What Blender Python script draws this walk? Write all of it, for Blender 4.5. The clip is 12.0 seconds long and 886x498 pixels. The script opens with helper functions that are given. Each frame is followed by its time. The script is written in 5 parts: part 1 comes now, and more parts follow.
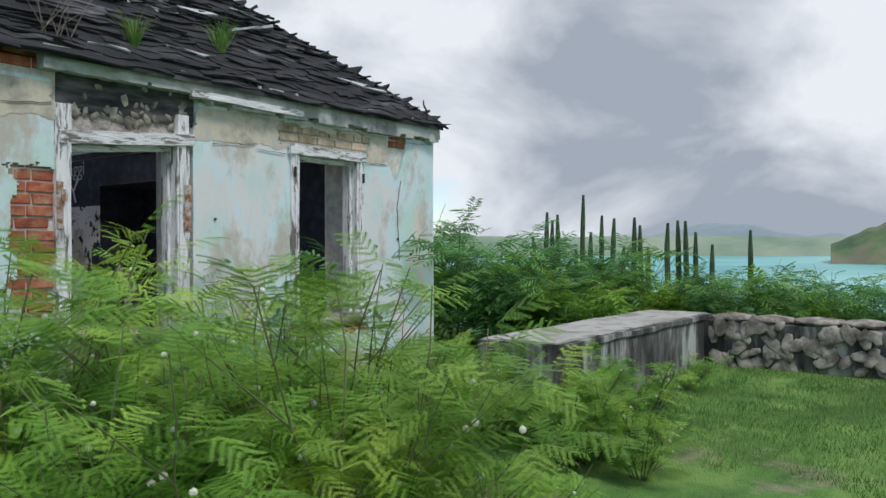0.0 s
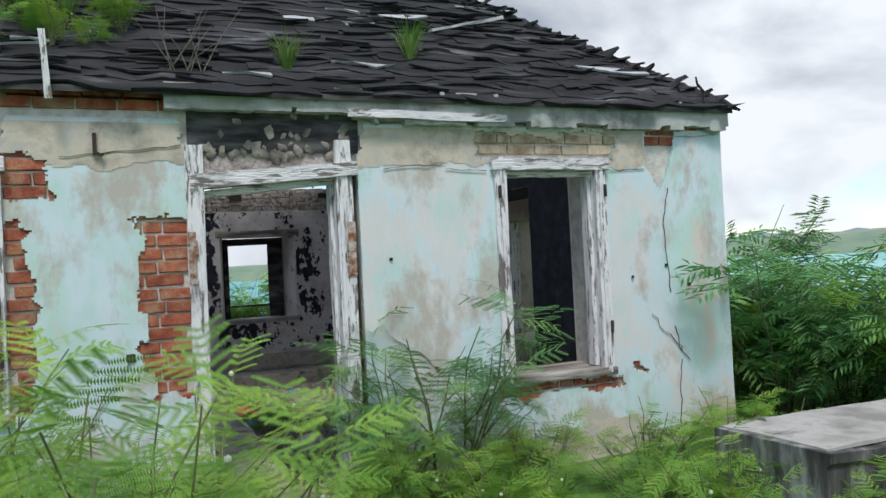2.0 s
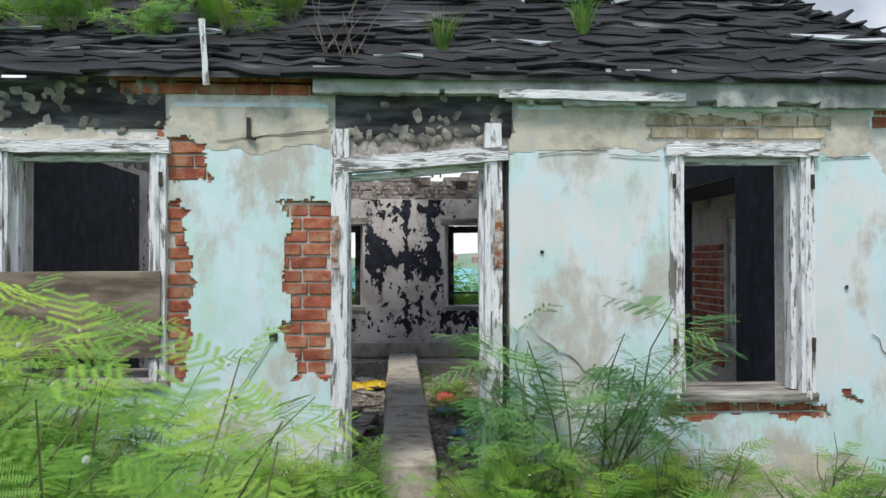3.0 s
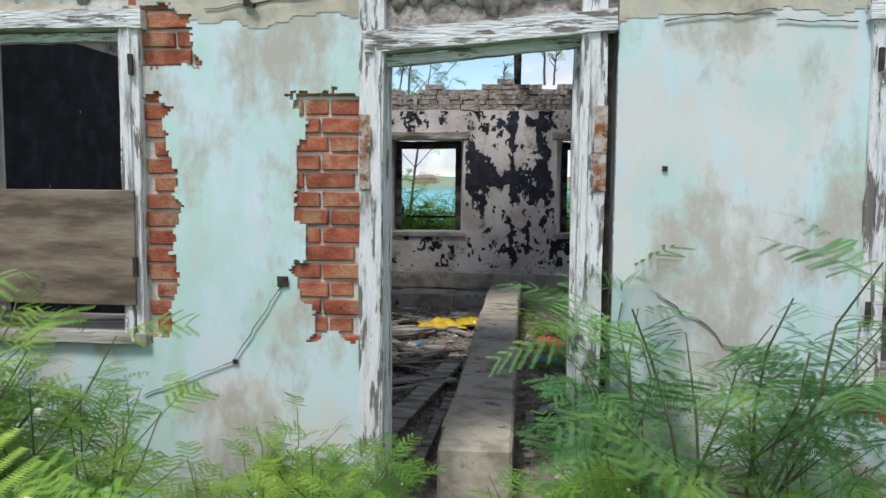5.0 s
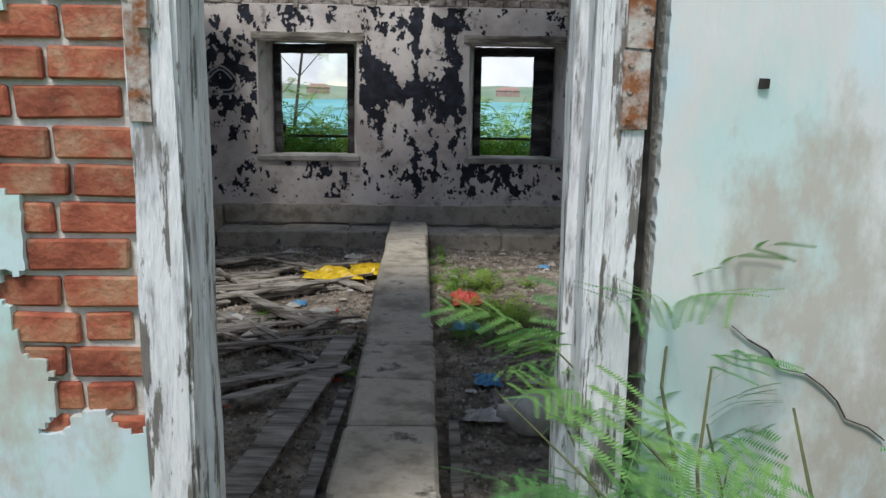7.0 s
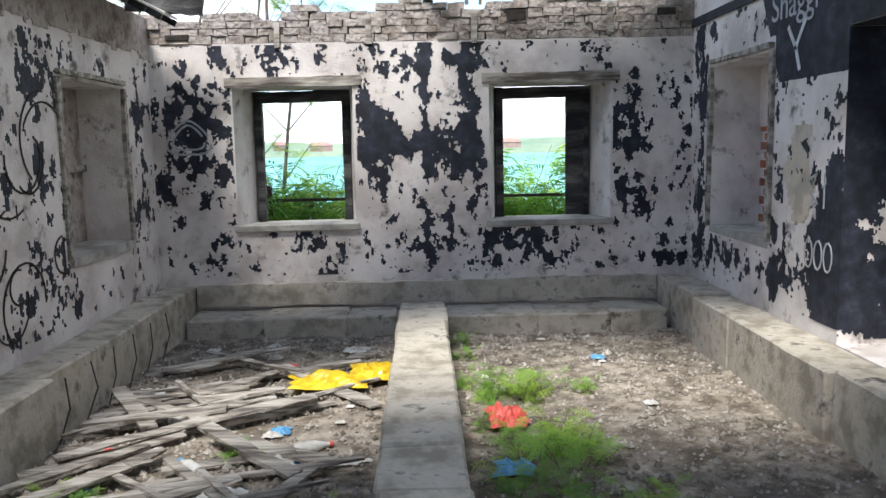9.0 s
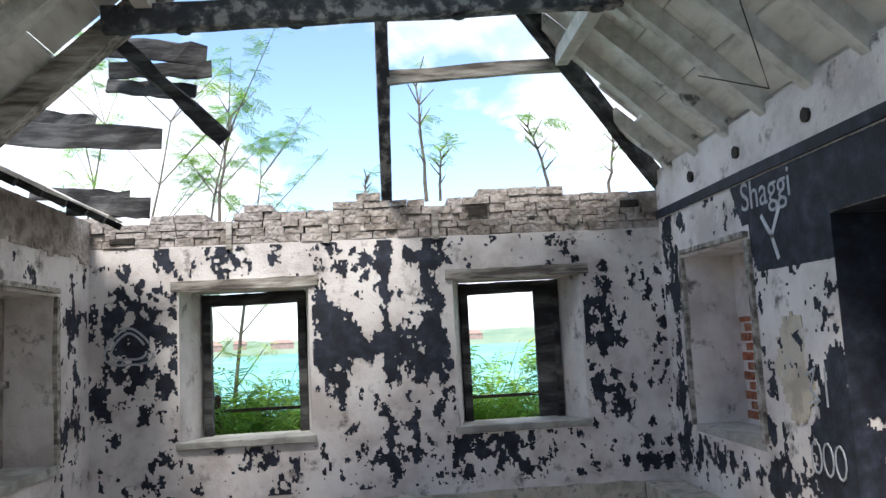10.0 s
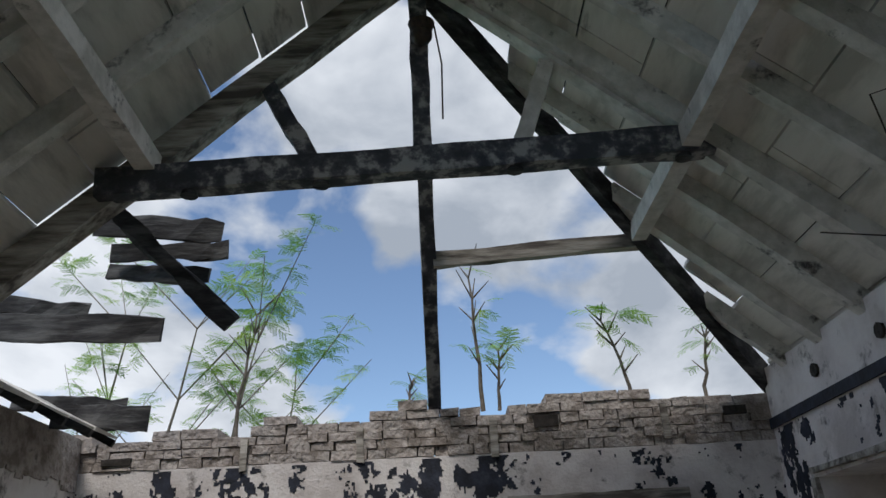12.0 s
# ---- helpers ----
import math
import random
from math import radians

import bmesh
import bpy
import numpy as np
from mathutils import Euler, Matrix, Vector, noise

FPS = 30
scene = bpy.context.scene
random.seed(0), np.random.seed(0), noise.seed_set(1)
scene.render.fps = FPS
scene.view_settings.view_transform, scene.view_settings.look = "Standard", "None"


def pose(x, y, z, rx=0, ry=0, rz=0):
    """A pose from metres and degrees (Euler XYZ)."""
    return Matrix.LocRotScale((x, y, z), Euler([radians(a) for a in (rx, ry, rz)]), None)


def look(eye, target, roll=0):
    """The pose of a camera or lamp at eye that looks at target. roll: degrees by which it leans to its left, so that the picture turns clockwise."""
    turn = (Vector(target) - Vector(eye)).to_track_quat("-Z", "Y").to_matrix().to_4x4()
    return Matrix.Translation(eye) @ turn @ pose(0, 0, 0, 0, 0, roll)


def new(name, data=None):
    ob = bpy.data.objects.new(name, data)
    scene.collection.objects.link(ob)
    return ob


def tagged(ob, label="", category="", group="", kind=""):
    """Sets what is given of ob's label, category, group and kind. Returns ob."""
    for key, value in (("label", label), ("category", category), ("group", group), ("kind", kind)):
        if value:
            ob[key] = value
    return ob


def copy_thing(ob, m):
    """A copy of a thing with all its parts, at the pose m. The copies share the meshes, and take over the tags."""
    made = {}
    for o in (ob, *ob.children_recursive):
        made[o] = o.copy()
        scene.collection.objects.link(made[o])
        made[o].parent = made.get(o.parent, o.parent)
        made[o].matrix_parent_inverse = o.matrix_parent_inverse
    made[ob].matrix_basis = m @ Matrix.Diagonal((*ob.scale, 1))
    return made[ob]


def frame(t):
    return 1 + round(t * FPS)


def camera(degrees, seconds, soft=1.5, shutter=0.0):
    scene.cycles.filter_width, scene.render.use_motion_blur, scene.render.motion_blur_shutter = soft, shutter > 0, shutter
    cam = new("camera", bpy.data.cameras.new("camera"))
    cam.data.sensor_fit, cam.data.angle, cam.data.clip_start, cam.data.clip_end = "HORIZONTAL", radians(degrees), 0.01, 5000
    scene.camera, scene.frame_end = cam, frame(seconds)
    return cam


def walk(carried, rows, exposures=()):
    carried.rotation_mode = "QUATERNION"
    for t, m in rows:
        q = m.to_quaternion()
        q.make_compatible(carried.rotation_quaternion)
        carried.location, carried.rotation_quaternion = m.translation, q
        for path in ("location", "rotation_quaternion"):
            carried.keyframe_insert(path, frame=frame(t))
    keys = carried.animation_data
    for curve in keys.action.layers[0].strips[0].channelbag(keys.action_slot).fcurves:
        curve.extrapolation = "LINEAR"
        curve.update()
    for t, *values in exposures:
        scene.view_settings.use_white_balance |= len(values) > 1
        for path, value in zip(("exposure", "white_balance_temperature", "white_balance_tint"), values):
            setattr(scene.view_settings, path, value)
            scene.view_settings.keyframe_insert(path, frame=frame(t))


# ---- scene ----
cam = camera(58.4, 12.0)
METRES, EYE, TILT, LEAN, TURN = 8.0, 1.5, 0.0, 0.0, 0.0
PATH = [
    (0, (-0.134, -0.002, 1.473), (1.462, 1.203, 1.468), -0.2),
    (0.5, (0.419, 0.111, 1.538), (1.949, 1.398, 1.548), -1.1),
    (1, (0.994, 0.13, 1.547), (2.345, 1.605, 1.554), -2.2),
    (1.5, (1.522, 0.18, 1.63), (2.615, 1.856, 1.627), -2.8),
    (2, (1.985, 0.25, 1.65), (2.762, 2.099, 1.685), -2.9),
    (2.5, (2.4, 0.31, 1.67), (2.774, 2.274, 1.7), -1.8),
    (3, (2.785, 0.413, 1.642), (2.897, 2.41, 1.671), -0.1),
    (3.5, (3.106, 0.534, 1.689), (3.08, 2.534, 1.659), 0.2),
    (3.7, (3.18, 0.62, 1.69), (3.105, 2.615, 1.625), 0.0),
    (5.3, (3.038, 2.093, 1.628), (2.831, 4.071, 1.412), 0.5),
    (5.5, (3.013, 2.291, 1.632), (2.883, 4.269, 1.37), 0.7),
    (6, (2.95, 2.772, 1.545), (2.975, 4.728, 1.126), 1.6),
    (6.5, (2.925, 3.111, 1.629), (2.998, 5.045, 1.126), 1.4),
    (7, (2.953, 3.436, 1.662), (3.013, 5.397, 1.275), 1.0),
    (7.5, (2.945, 3.816, 1.640), (2.976, 5.796, 1.350), -0.2),
    (7.7, (2.902, 4.015, 1.623), (2.932, 5.996, 1.354), 0.2),
    (9.3, (2.857, 5.163, 1.645), (2.927, 7.146, 1.395), -2.0),
    (9.5, (2.824, 5.226, 1.683), (2.945, 7.214, 1.501), -2.1),
    (10, (2.883, 5.518, 1.696), (3.038, 7.5, 1.919), -2.9),
    (10.1, (2.899, 5.565, 1.708), (3.047, 7.535, 2.018), -2.9),
    (10.5, (2.942, 5.756, 1.77), (3.022, 7.684, 2.296), -2.5),
    (11, (2.942, 5.944, 1.731), (3.011, 7.826, 2.404), -2.0),
    (11.5, (2.911, 6.305, 1.703), (2.982, 8.142, 2.49), -2.5),
    (12, (2.96, 6.633, 1.684), (2.994, 8.466, 2.483), -3.0),
]
EXPO = [(0, 0.15), (2.0, 0.3), (3.0, 0.55), (3.5, 0.55), (5.5, 0.48), (7.5, 0.45), (9.3, 1.65), (9.6, 1.6), (10, 1.55), (10.5, 0.6), (12, 0.2)]
walk(cam, [(t, look(eye, target, roll)) for t, eye, target, roll in PATH], EXPO)

# ---- world and sun ----
world = bpy.data.worlds.new("world")
scene.world = world
world.use_nodes = True
wt = world.node_tree
wt.nodes.clear()
SUN_EL, SUN_AZ = radians(58), radians(200)


def wnode(kind, **kw):
    n = wt.nodes.new(kind)
    for k, v in kw.items():
        n.inputs[k].default_value = v
    return n


w_out = wnode("ShaderNodeOutputWorld")
w_bg = wnode("ShaderNodeBackground")
w_bg.inputs["Strength"].default_value = 0.125
w_sky = wnode("ShaderNodeTexSky")
w_sky.sky_type = "NISHITA"
w_sky.sun_disc = False
w_sky.dust_density, w_sky.air_density, w_sky.ozone_density = 0.2, 0.9, 2.5
w_sky.sun_elevation, w_sky.sun_rotation = SUN_EL, SUN_AZ
w_co = wnode("ShaderNodeTexCoord")
w_map = wnode("ShaderNodeMapping")
w_map.inputs["Scale"].default_value = (1.0, 1.0, 1.6)
w_map.inputs["Location"].default_value = (0.35, 0.1, 0.2)
w_n1 = wnode("ShaderNodeTexNoise", Scale=2.6, Detail=12.0, Roughness=0.5, Distortion=0.15)
w_n2 = wnode("ShaderNodeTexNoise", Scale=3.4, Detail=12.0, Roughness=0.52, Distortion=0.3)
w_sep = wnode("ShaderNodeSeparateXYZ")
# the cloud bank closes towards the east and breaks open over the bay to the north
w_bank = wnode("ShaderNodeMapRange")
for k, v in (("From Min", 0.25), ("From Max", 0.75), ("To Min", 0.0), ("To Max", 0.16)):
    w_bank.inputs[k].default_value = v
w_add = wnode("ShaderNodeMath")
w_add.operation = "ADD"
w_r1 = wnode("ShaderNodeValToRGB")
w_r1.color_ramp.elements[0].position, w_r1.color_ramp.elements[1].position = 0.465, 0.525
w_r2 = wnode("ShaderNodeValToRGB")
w_r2.color_ramp.elements[0].position, w_r2.color_ramp.elements[1].position = 0.38, 0.60
w_r2.color_ramp.elements[0].color = (2.6, 2.95, 3.5, 1)
w_r2.color_ramp.elements[1].color = (5.9, 6.2, 6.65, 1)
w_mix = wnode("ShaderNodeMixRGB")
for a, b in ((w_co.outputs["Generated"], w_map.inputs["Vector"]), (w_map.outputs[0], w_n1.inputs["Vector"]),
             (w_map.outputs[0], w_n2.inputs["Vector"]), (w_co.outputs["Generated"], w_sep.inputs[0]), (w_sep.outputs["X"], w_bank.inputs["Value"]),
             (w_n1.outputs["Fac"], w_add.inputs[0]), (w_bank.outputs[0], w_add.inputs[1]), (w_add.outputs[0], w_r1.inputs[0]), (w_n2.outputs["Fac"], w_r2.inputs[0]),
             (w_r1.outputs[0], w_mix.inputs[0]), (w_sky.outputs[0], w_mix.inputs[1]), (w_r2.outputs[0], w_mix.inputs[2]),
             (w_mix.outputs[0], w_bg.inputs[0]), (w_bg.outputs[0], w_out.inputs[0])):
    wt.links.new(a, b)

sun = new("sun", bpy.data.lights.new("sun", "SUN"))
sun.data.energy, sun.data.angle, sun.data.color = 1.9, radians(14), (1.0, 0.96, 0.9)
sun.matrix_basis = look((0, 0, 30), (0 - 30 * math.cos(SUN_EL) / math.sin(SUN_EL) * math.sin(SUN_AZ), 0 - 30 * math.cos(SUN_EL) / math.sin(SUN_EL) * math.cos(SUN_AZ), 0))


# ---- materials ----
def material(name, cols, scale=4.0, stretch=(1, 1, 1), rough=0.85, bump=0.3, bscale=40.0, stain=None, stain_scale=1.2, stain_amt=(0.5, 0.62), rnd=0.0, metal=0.0, detail=6.0, bdist=0.01, pos=(0.38, 0.62), trans=0.0):
    """A grainy surface: cols mixed by noise, a second scale of stains, bump, and variation from piece to piece."""
    m = bpy.data.materials.new(name)
    m.use_nodes = True
    t = m.node_tree
    b = t.nodes["Principled BSDF"]
    b.inputs["Roughness"].default_value = rough
    b.inputs["Metallic"].default_value = metal
    geo = t.nodes.new("ShaderNodeNewGeometry")
    mp = t.nodes.new("ShaderNodeMapping")
    mp.inputs["Scale"].default_value = stretch
    t.links.new(geo.outputs["Position"], mp.inputs["Vector"])
    n1 = t.nodes.new("ShaderNodeTexNoise")
    n1.inputs["Scale"].default_value, n1.inputs["Detail"].default_value, n1.inputs["Roughness"].default_value = scale, detail, 0.62
    t.links.new(mp.outputs[0], n1.inputs["Vector"])
    r = t.nodes.new("ShaderNodeValToRGB")
    el = r.color_ramp.elements
    while len(el) < len(cols):
        el.new(0.5)
    for i, c in enumerate(cols):
        el[i].position = pos[0] + (pos[1] - pos[0]) * i / max(1, len(cols) - 1)
        el[i].color = (*c, 1)
    t.links.new(n1.outputs["Fac"], r.inputs[0])
    col = r.outputs[0]
    if stain:
        n2 = t.nodes.new("ShaderNodeTexNoise")
        n2.inputs["Scale"].default_value, n2.inputs["Detail"].default_value, n2.inputs["Roughness"].default_value = stain_scale, 10.0, 0.68
        t.links.new(mp.outputs[0], n2.inputs["Vector"])
        r2 = t.nodes.new("ShaderNodeValToRGB")
        r2.color_ramp.elements[0].position, r2.color_ramp.elements[1].position = stain_amt
        t.links.new(n2.outputs["Fac"], r2.inputs[0])
        mx = t.nodes.new("ShaderNodeMixRGB")
        mx.inputs[2].default_value = (*stain, 1)
        t.links.new(r2.outputs[0], mx.inputs[0])
        t.links.new(col, mx.inputs[1])
        col = mx.outputs[0]
    if rnd:
        info = t.nodes.new("ShaderNodeObjectInfo")
        ad = t.nodes.new("ShaderNodeMath")
        ad.operation = "ADD"
        t.links.new(info.outputs["Random"], ad.inputs[0])
        t.links.new(geo.outputs["Random Per Island"], ad.inputs[1])
        rg = t.nodes.new("ShaderNodeMapRange")
        rg.inputs["From Max"].default_value = 2.0
        rg.inputs["To Min"].default_value, rg.inputs["To Max"].default_value = 1 - rnd, 1 + rnd
        t.links.new(ad.outputs[0], rg.inputs["Value"])
        hs = t.nodes.new("ShaderNodeHueSaturation")
        t.links.new(rg.outputs[0], hs.inputs["Value"])
        t.links.new(col, hs.inputs["Color"])
        col = hs.outputs[0]
    t.links.new(col, b.inputs["Base Color"])
    if bump:
        n3 = t.nodes.new("ShaderNodeTexNoise")
        n3.inputs["Scale"].default_value, n3.inputs["Detail"].default_value = bscale, 5.0
        t.links.new(mp.outputs[0], n3.inputs["Vector"])
        bp = t.nodes.new("ShaderNodeBump")
        bp.inputs["Strength"].default_value, bp.inputs["Distance"].default_value = bump, bdist
        t.links.new(n3.outputs["Fac"], bp.inputs["Height"])
        t.links.new(bp.outputs[0], b.inputs["Normal"])
    if trans:
        tr = t.nodes.new("ShaderNodeBsdfTranslucent")
        t.links.new(col, tr.inputs[0])
        ms = t.nodes.new("ShaderNodeMixShader")
        ms.inputs[0].default_value = trans
        t.links.new(b.outputs[0], ms.inputs[1])
        t.links.new(tr.outputs[0], ms.inputs[2])
        t.links.new(ms.outputs[0], t.nodes["Material Output"].inputs[0])
    return m


M_MINT = material("mint_plaster", [(0.68, 0.62, 0.55), (0.52, 0.71, 0.65), (0.62, 0.75, 0.80), (0.71, 0.70, 0.69), (0.57, 0.71, 0.70)], 1.5, (1, 1, 0.55), 0.9, 0.25, 30, (0.50, 0.47, 0.42), 2.2, (0.52, 0.62), pos=(0.34, 0.66))
M_CREAM = material("bare_render", [(0.42, 0.38, 0.32), (0.60, 0.54, 0.44), (0.50, 0.48, 0.44)], 4, (1, 1, 1), 0.95, 0.5, 25, (0.22, 0.2, 0.18), 2.5, (0.56, 0.68))
M_GREY = material("grey_cement", [(0.30, 0.31, 0.30), (0.46, 0.49, 0.47), (0.40, 0.40, 0.38)], 3, (1, 1, 1), 0.95, 0.5, 25, (0.10, 0.10, 0.10), 1.8, (0.55, 0.70))
M_MORTAR = material("lime_mortar", [(0.50, 0.47, 0.43), (0.70, 0.67, 0.62)], 12, rough=0.95, bump=0.6, bscale=60)
M_BRICK = material("red_brick", [(0.22, 0.055, 0.03), (0.36, 0.10, 0.055), (0.40, 0.17, 0.09)], 9, rough=0.9, bump=0.6, bscale=70, stain=(0.42, 0.30, 0.19), stain_scale=6, stain_amt=(0.50, 0.68), rnd=0.35)
M_PALEBRICK = material("yellow_limestone_brick", [(0.30, 0.22, 0.14), (0.48, 0.38, 0.26), (0.58, 0.50, 0.38)], 9, rough=0.95, bump=0.7, bscale=60, stain=(0.14, 0.11, 0.09), stain_scale=6, stain_amt=(0.56, 0.7), rnd=0.3)
M_RUBBLE = material("pale_broken_stone", [(0.20, 0.175, 0.15), (0.38, 0.345, 0.30), (0.58, 0.54, 0.49)], 9, rough=0.95, bump=0.6, bscale=60, rnd=0.4)
M_STONE = material("rubble_stone", [(0.08, 0.075, 0.065), (0.22, 0.20, 0.17), (0.38, 0.35, 0.30)], 6, rough=0.95, bump=0.7, bscale=40, rnd=0.3)
M_INNER = material("interior_plaster", [(0.55, 0.50, 0.48), (0.71, 0.66, 0.64), (0.79, 0.75, 0.73)], 2.4, rough=0.92, bump=0.6, bscale=45, stain=(0.16, 0.14, 0.13), stain_scale=5.0, stain_amt=(0.57, 0.68))
# black wall paint; also used where shade is painted onto the walls
M_BLACK = material("black_paint", [(0.008, 0.010, 0.018), (0.022, 0.027, 0.046), (0.06, 0.065, 0.09)], 9, rough=0.75, bump=0.3, bscale=50, pos=(0.4, 0.75))
M_MASONRY = material("bare_masonry", [(0.24, 0.205, 0.18), (0.42, 0.37, 0.34), (0.56, 0.51, 0.48)], 7, (1, 1, 1), 0.97, 1.0, 26, (0.11, 0.095, 0.085), 7, (0.55, 0.68), bdist=0.03)
M_CONC = material("rough_concrete", [(0.30, 0.27, 0.22), (0.47, 0.43, 0.36), (0.56, 0.52, 0.45)], 5, rough=0.95, bump=0.8, bscale=35, stain=(0.09, 0.08, 0.07), stain_scale=5, stain_amt=(0.57, 0.68), rnd=0.12)
M_PARAPET = material("stained_parapet", [(0.03, 0.03, 0.03), (0.12, 0.12, 0.115), (0.42, 0.43, 0.42)], 4.5, (1, 1, 0.25), 0.95, 0.5, 30, (0.03, 0.03, 0.03), 4, (0.5, 0.62))
M_CAPTOP = material("weathered_top", [(0.25, 0.24, 0.22), (0.40, 0.39, 0.36), (0.52, 0.51, 0.48)], 2.5, rough=0.95, bump=0.5, bscale=30, stain=(0.12, 0.11, 0.1), stain_scale=2.5, stain_amt=(0.55, 0.68))
M_WHITEWOOD = material("flaking_white_wood", [(0.30, 0.28, 0.27), (0.66, 0.65, 0.68), (0.82, 0.81, 0.83)], 34, (1, 1, 0.16), 0.8, 1.0, 110, (0.20, 0.18, 0.165), 26, (0.545, 0.575), pos=(0.33, 0.50), detail=10)
M_WHITEWOOD_H = material("flaking_white_board", [(0.30, 0.28, 0.27), (0.62, 0.61, 0.63), (0.78, 0.77, 0.79)], 34, (0.16, 1, 1), 0.8, 1.0, 110, (0.20, 0.18, 0.165), 26, (0.54, 0.575), pos=(0.33, 0.50), detail=10)
M_WOOD_H = material("grey_weathered_wood", [(0.10, 0.085, 0.075), (0.31, 0.285, 0.25), (0.50, 0.47, 0.43)], 14, (0.14, 1, 1), 0.85, 0.6, 60, rnd=0.15)
# charred timber; also colours the shade sheets over doorway and left window
M_DARKWOOD = material("charred_wood_and_shade", [(0.008, 0.008, 0.010), (0.035, 0.034, 0.036), (0.10, 0.10, 0.10)], 10, (0.2, 1, 1), 0.85, 0.6, 50, rnd=0.2)
M_SHINGLE = material("black_roof_board", [(0.004, 0.004, 0.005), (0.012, 0.012, 0.014), (0.032, 0.032, 0.036), (0.15, 0.15, 0.155)], 9, (0.16, 1, 1), 0.85, 0.8, 60, rnd=0.5, pos=(0.34, 0.72))
M_PALE = material("peeling_roof_felt", [(0.30, 0.31, 0.32), (0.50, 0.51, 0.53)], 12, (0.2, 1, 1), 0.85, 0.6, 50)
M_BOARD = material("whitewashed_board", [(0.50, 0.48, 0.44), (0.70, 0.67, 0.62), (0.79, 0.76, 0.71)], 5, (1, 0.25, 1), 0.9, 0.3, 40, (0.16, 0.145, 0.13), 4, (0.60, 0.72), rnd=0.08)
M_RAFTER = material("whitewashed_rafter", [(0.52, 0.50, 0.46), (0.74, 0.71, 0.67)], 8, rough=0.9, bump=0.4, bscale=50, stain=(0.10, 0.09, 0.09), stain_scale=6, stain_amt=(0.58, 0.68))
M_BEAM = material("dark_flaking_beam", [(0.045, 0.047, 0.055), (0.09, 0.09, 0.10), (0.34, 0.33, 0.32)], 9, rough=0.85, bump=0.4, bscale=50, pos=(0.42, 0.6))
M_PLY = material("weathered_plywood", [(0.10, 0.075, 0.055), (0.20, 0.15, 0.11), (0.27, 0.22, 0.17)], 7, (0.35, 1, 1.6), 0.85, 0.3, 40)
M_DIRT = material("rubble_dirt", [(0.13, 0.105, 0.08), (0.27, 0.23, 0.185), (0.42, 0.37, 0.31)], 7, rough=0.98, bump=1.0, bscale=28, stain=(0.10, 0.085, 0.065), stain_scale=2.3, stain_amt=(0.5, 0.66), bdist=0.03)
M_LEAF = material("feathery_leaf", [(0.10, 0.25, 0.04), (0.21, 0.41, 0.06), (0.42, 0.58, 0.09)], 2.2, rough=0.6, bump=0, rnd=0.3, trans=0.35, pos=(0.35, 0.65))
M_LEAFDARK = material("dark_leaf", [(0.07, 0.20, 0.07), (0.13, 0.32, 0.10), (0.25, 0.46, 0.12)], 2.2, rough=0.6, bump=0, rnd=0.3, trans=0.3, pos=(0.35, 0.65))
M_STEM = material("green_brown_stem", [(0.10, 0.11, 0.05), (0.17, 0.18, 0.08)], 10, rough=0.85, bump=0.3)
M_TWIG = material("grey_bare_twig", [(0.10, 0.085, 0.07), (0.22, 0.19, 0.16)], 10, rough=0.9, bump=0.3)
M_FLOWER = material("white_puff_flower", [(0.62, 0.64, 0.50), (0.80, 0.80, 0.70)], 60, rough=0.9, bump=0.8, bscale=200)
M_SEED = material("brown_flower_head", [(0.16, 0.10, 0.04), (0.34, 0.24, 0.08)], 60, rough=0.9, bump=0.5, bscale=200)
M_GRASS = material("lawn", [(0.07, 0.17, 0.03), (0.12, 0.27, 0.05), (0.20, 0.36, 0.08)], 2.0, rough=0.95, bump=1.0, bscale=70, stain=(0.36, 0.31, 0.22), stain_scale=0.7, stain_amt=(0.54, 0.62), bdist=0.03, detail=10)
M_BLADE = material("grass_blade", [(0.06, 0.16, 0.02), (0.14, 0.28, 0.05), (0.25, 0.34, 0.10)], 3.0, rough=0.7, bump=0, rnd=0.3, trans=0.3)
M_CACTUS = material("grey_green_cactus", [(0.03, 0.06, 0.03), (0.07, 0.12, 0.05)], 6, rough=0.8, bump=0.3)
M_SEA = material("turquoise_sea", [(0.05, 0.33, 0.33), (0.10, 0.46, 0.44), (0.20, 0.58, 0.55)], 0.012, rough=0.35, bump=0.4, bscale=0.9, bdist=0.05)
M_HILL = material("wooded_hill", [(0.06, 0.11, 0.05), (0.11, 0.17, 0.07), (0.19, 0.18, 0.12)], 0.06, rough=0.95, bump=0, detail=10)
# distance haze is mixed straight into these two base colours
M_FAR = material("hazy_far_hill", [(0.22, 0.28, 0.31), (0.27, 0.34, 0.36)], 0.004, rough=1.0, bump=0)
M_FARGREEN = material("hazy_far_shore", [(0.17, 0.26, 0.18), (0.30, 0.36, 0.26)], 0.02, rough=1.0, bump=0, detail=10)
M_IRON = material("rusty_dark_iron", [(0.03, 0.025, 0.022), (0.08, 0.055, 0.04)], 20, rough=0.7, bump=0.3, metal=0.3)
M_RUST = material("rusted_painted_plate", [(0.25, 0.09, 0.03), (0.55, 0.52, 0.49)], 22, rough=0.8, bump=0.5, stain=(0.06, 0.04, 0.03), stain_scale=14, stain_amt=(0.55, 0.62))
M_YELLOW = material("crumpled_yellow_plastic", [(0.60, 0.38, 0.01), (0.80, 0.58, 0.02)], 14, rough=0.35, bump=0.3)
M_REDBAG = material("crumpled_red_plastic", [(0.60, 0.08, 0.06), (0.75, 0.16, 0.13)], 14, rough=0.4, bump=0.3)
M_BLUEBAG = material("blue_plastic", [(0.05, 0.25, 0.50), (0.15, 0.40, 0.65)], 14, rough=0.4, bump=0.3)
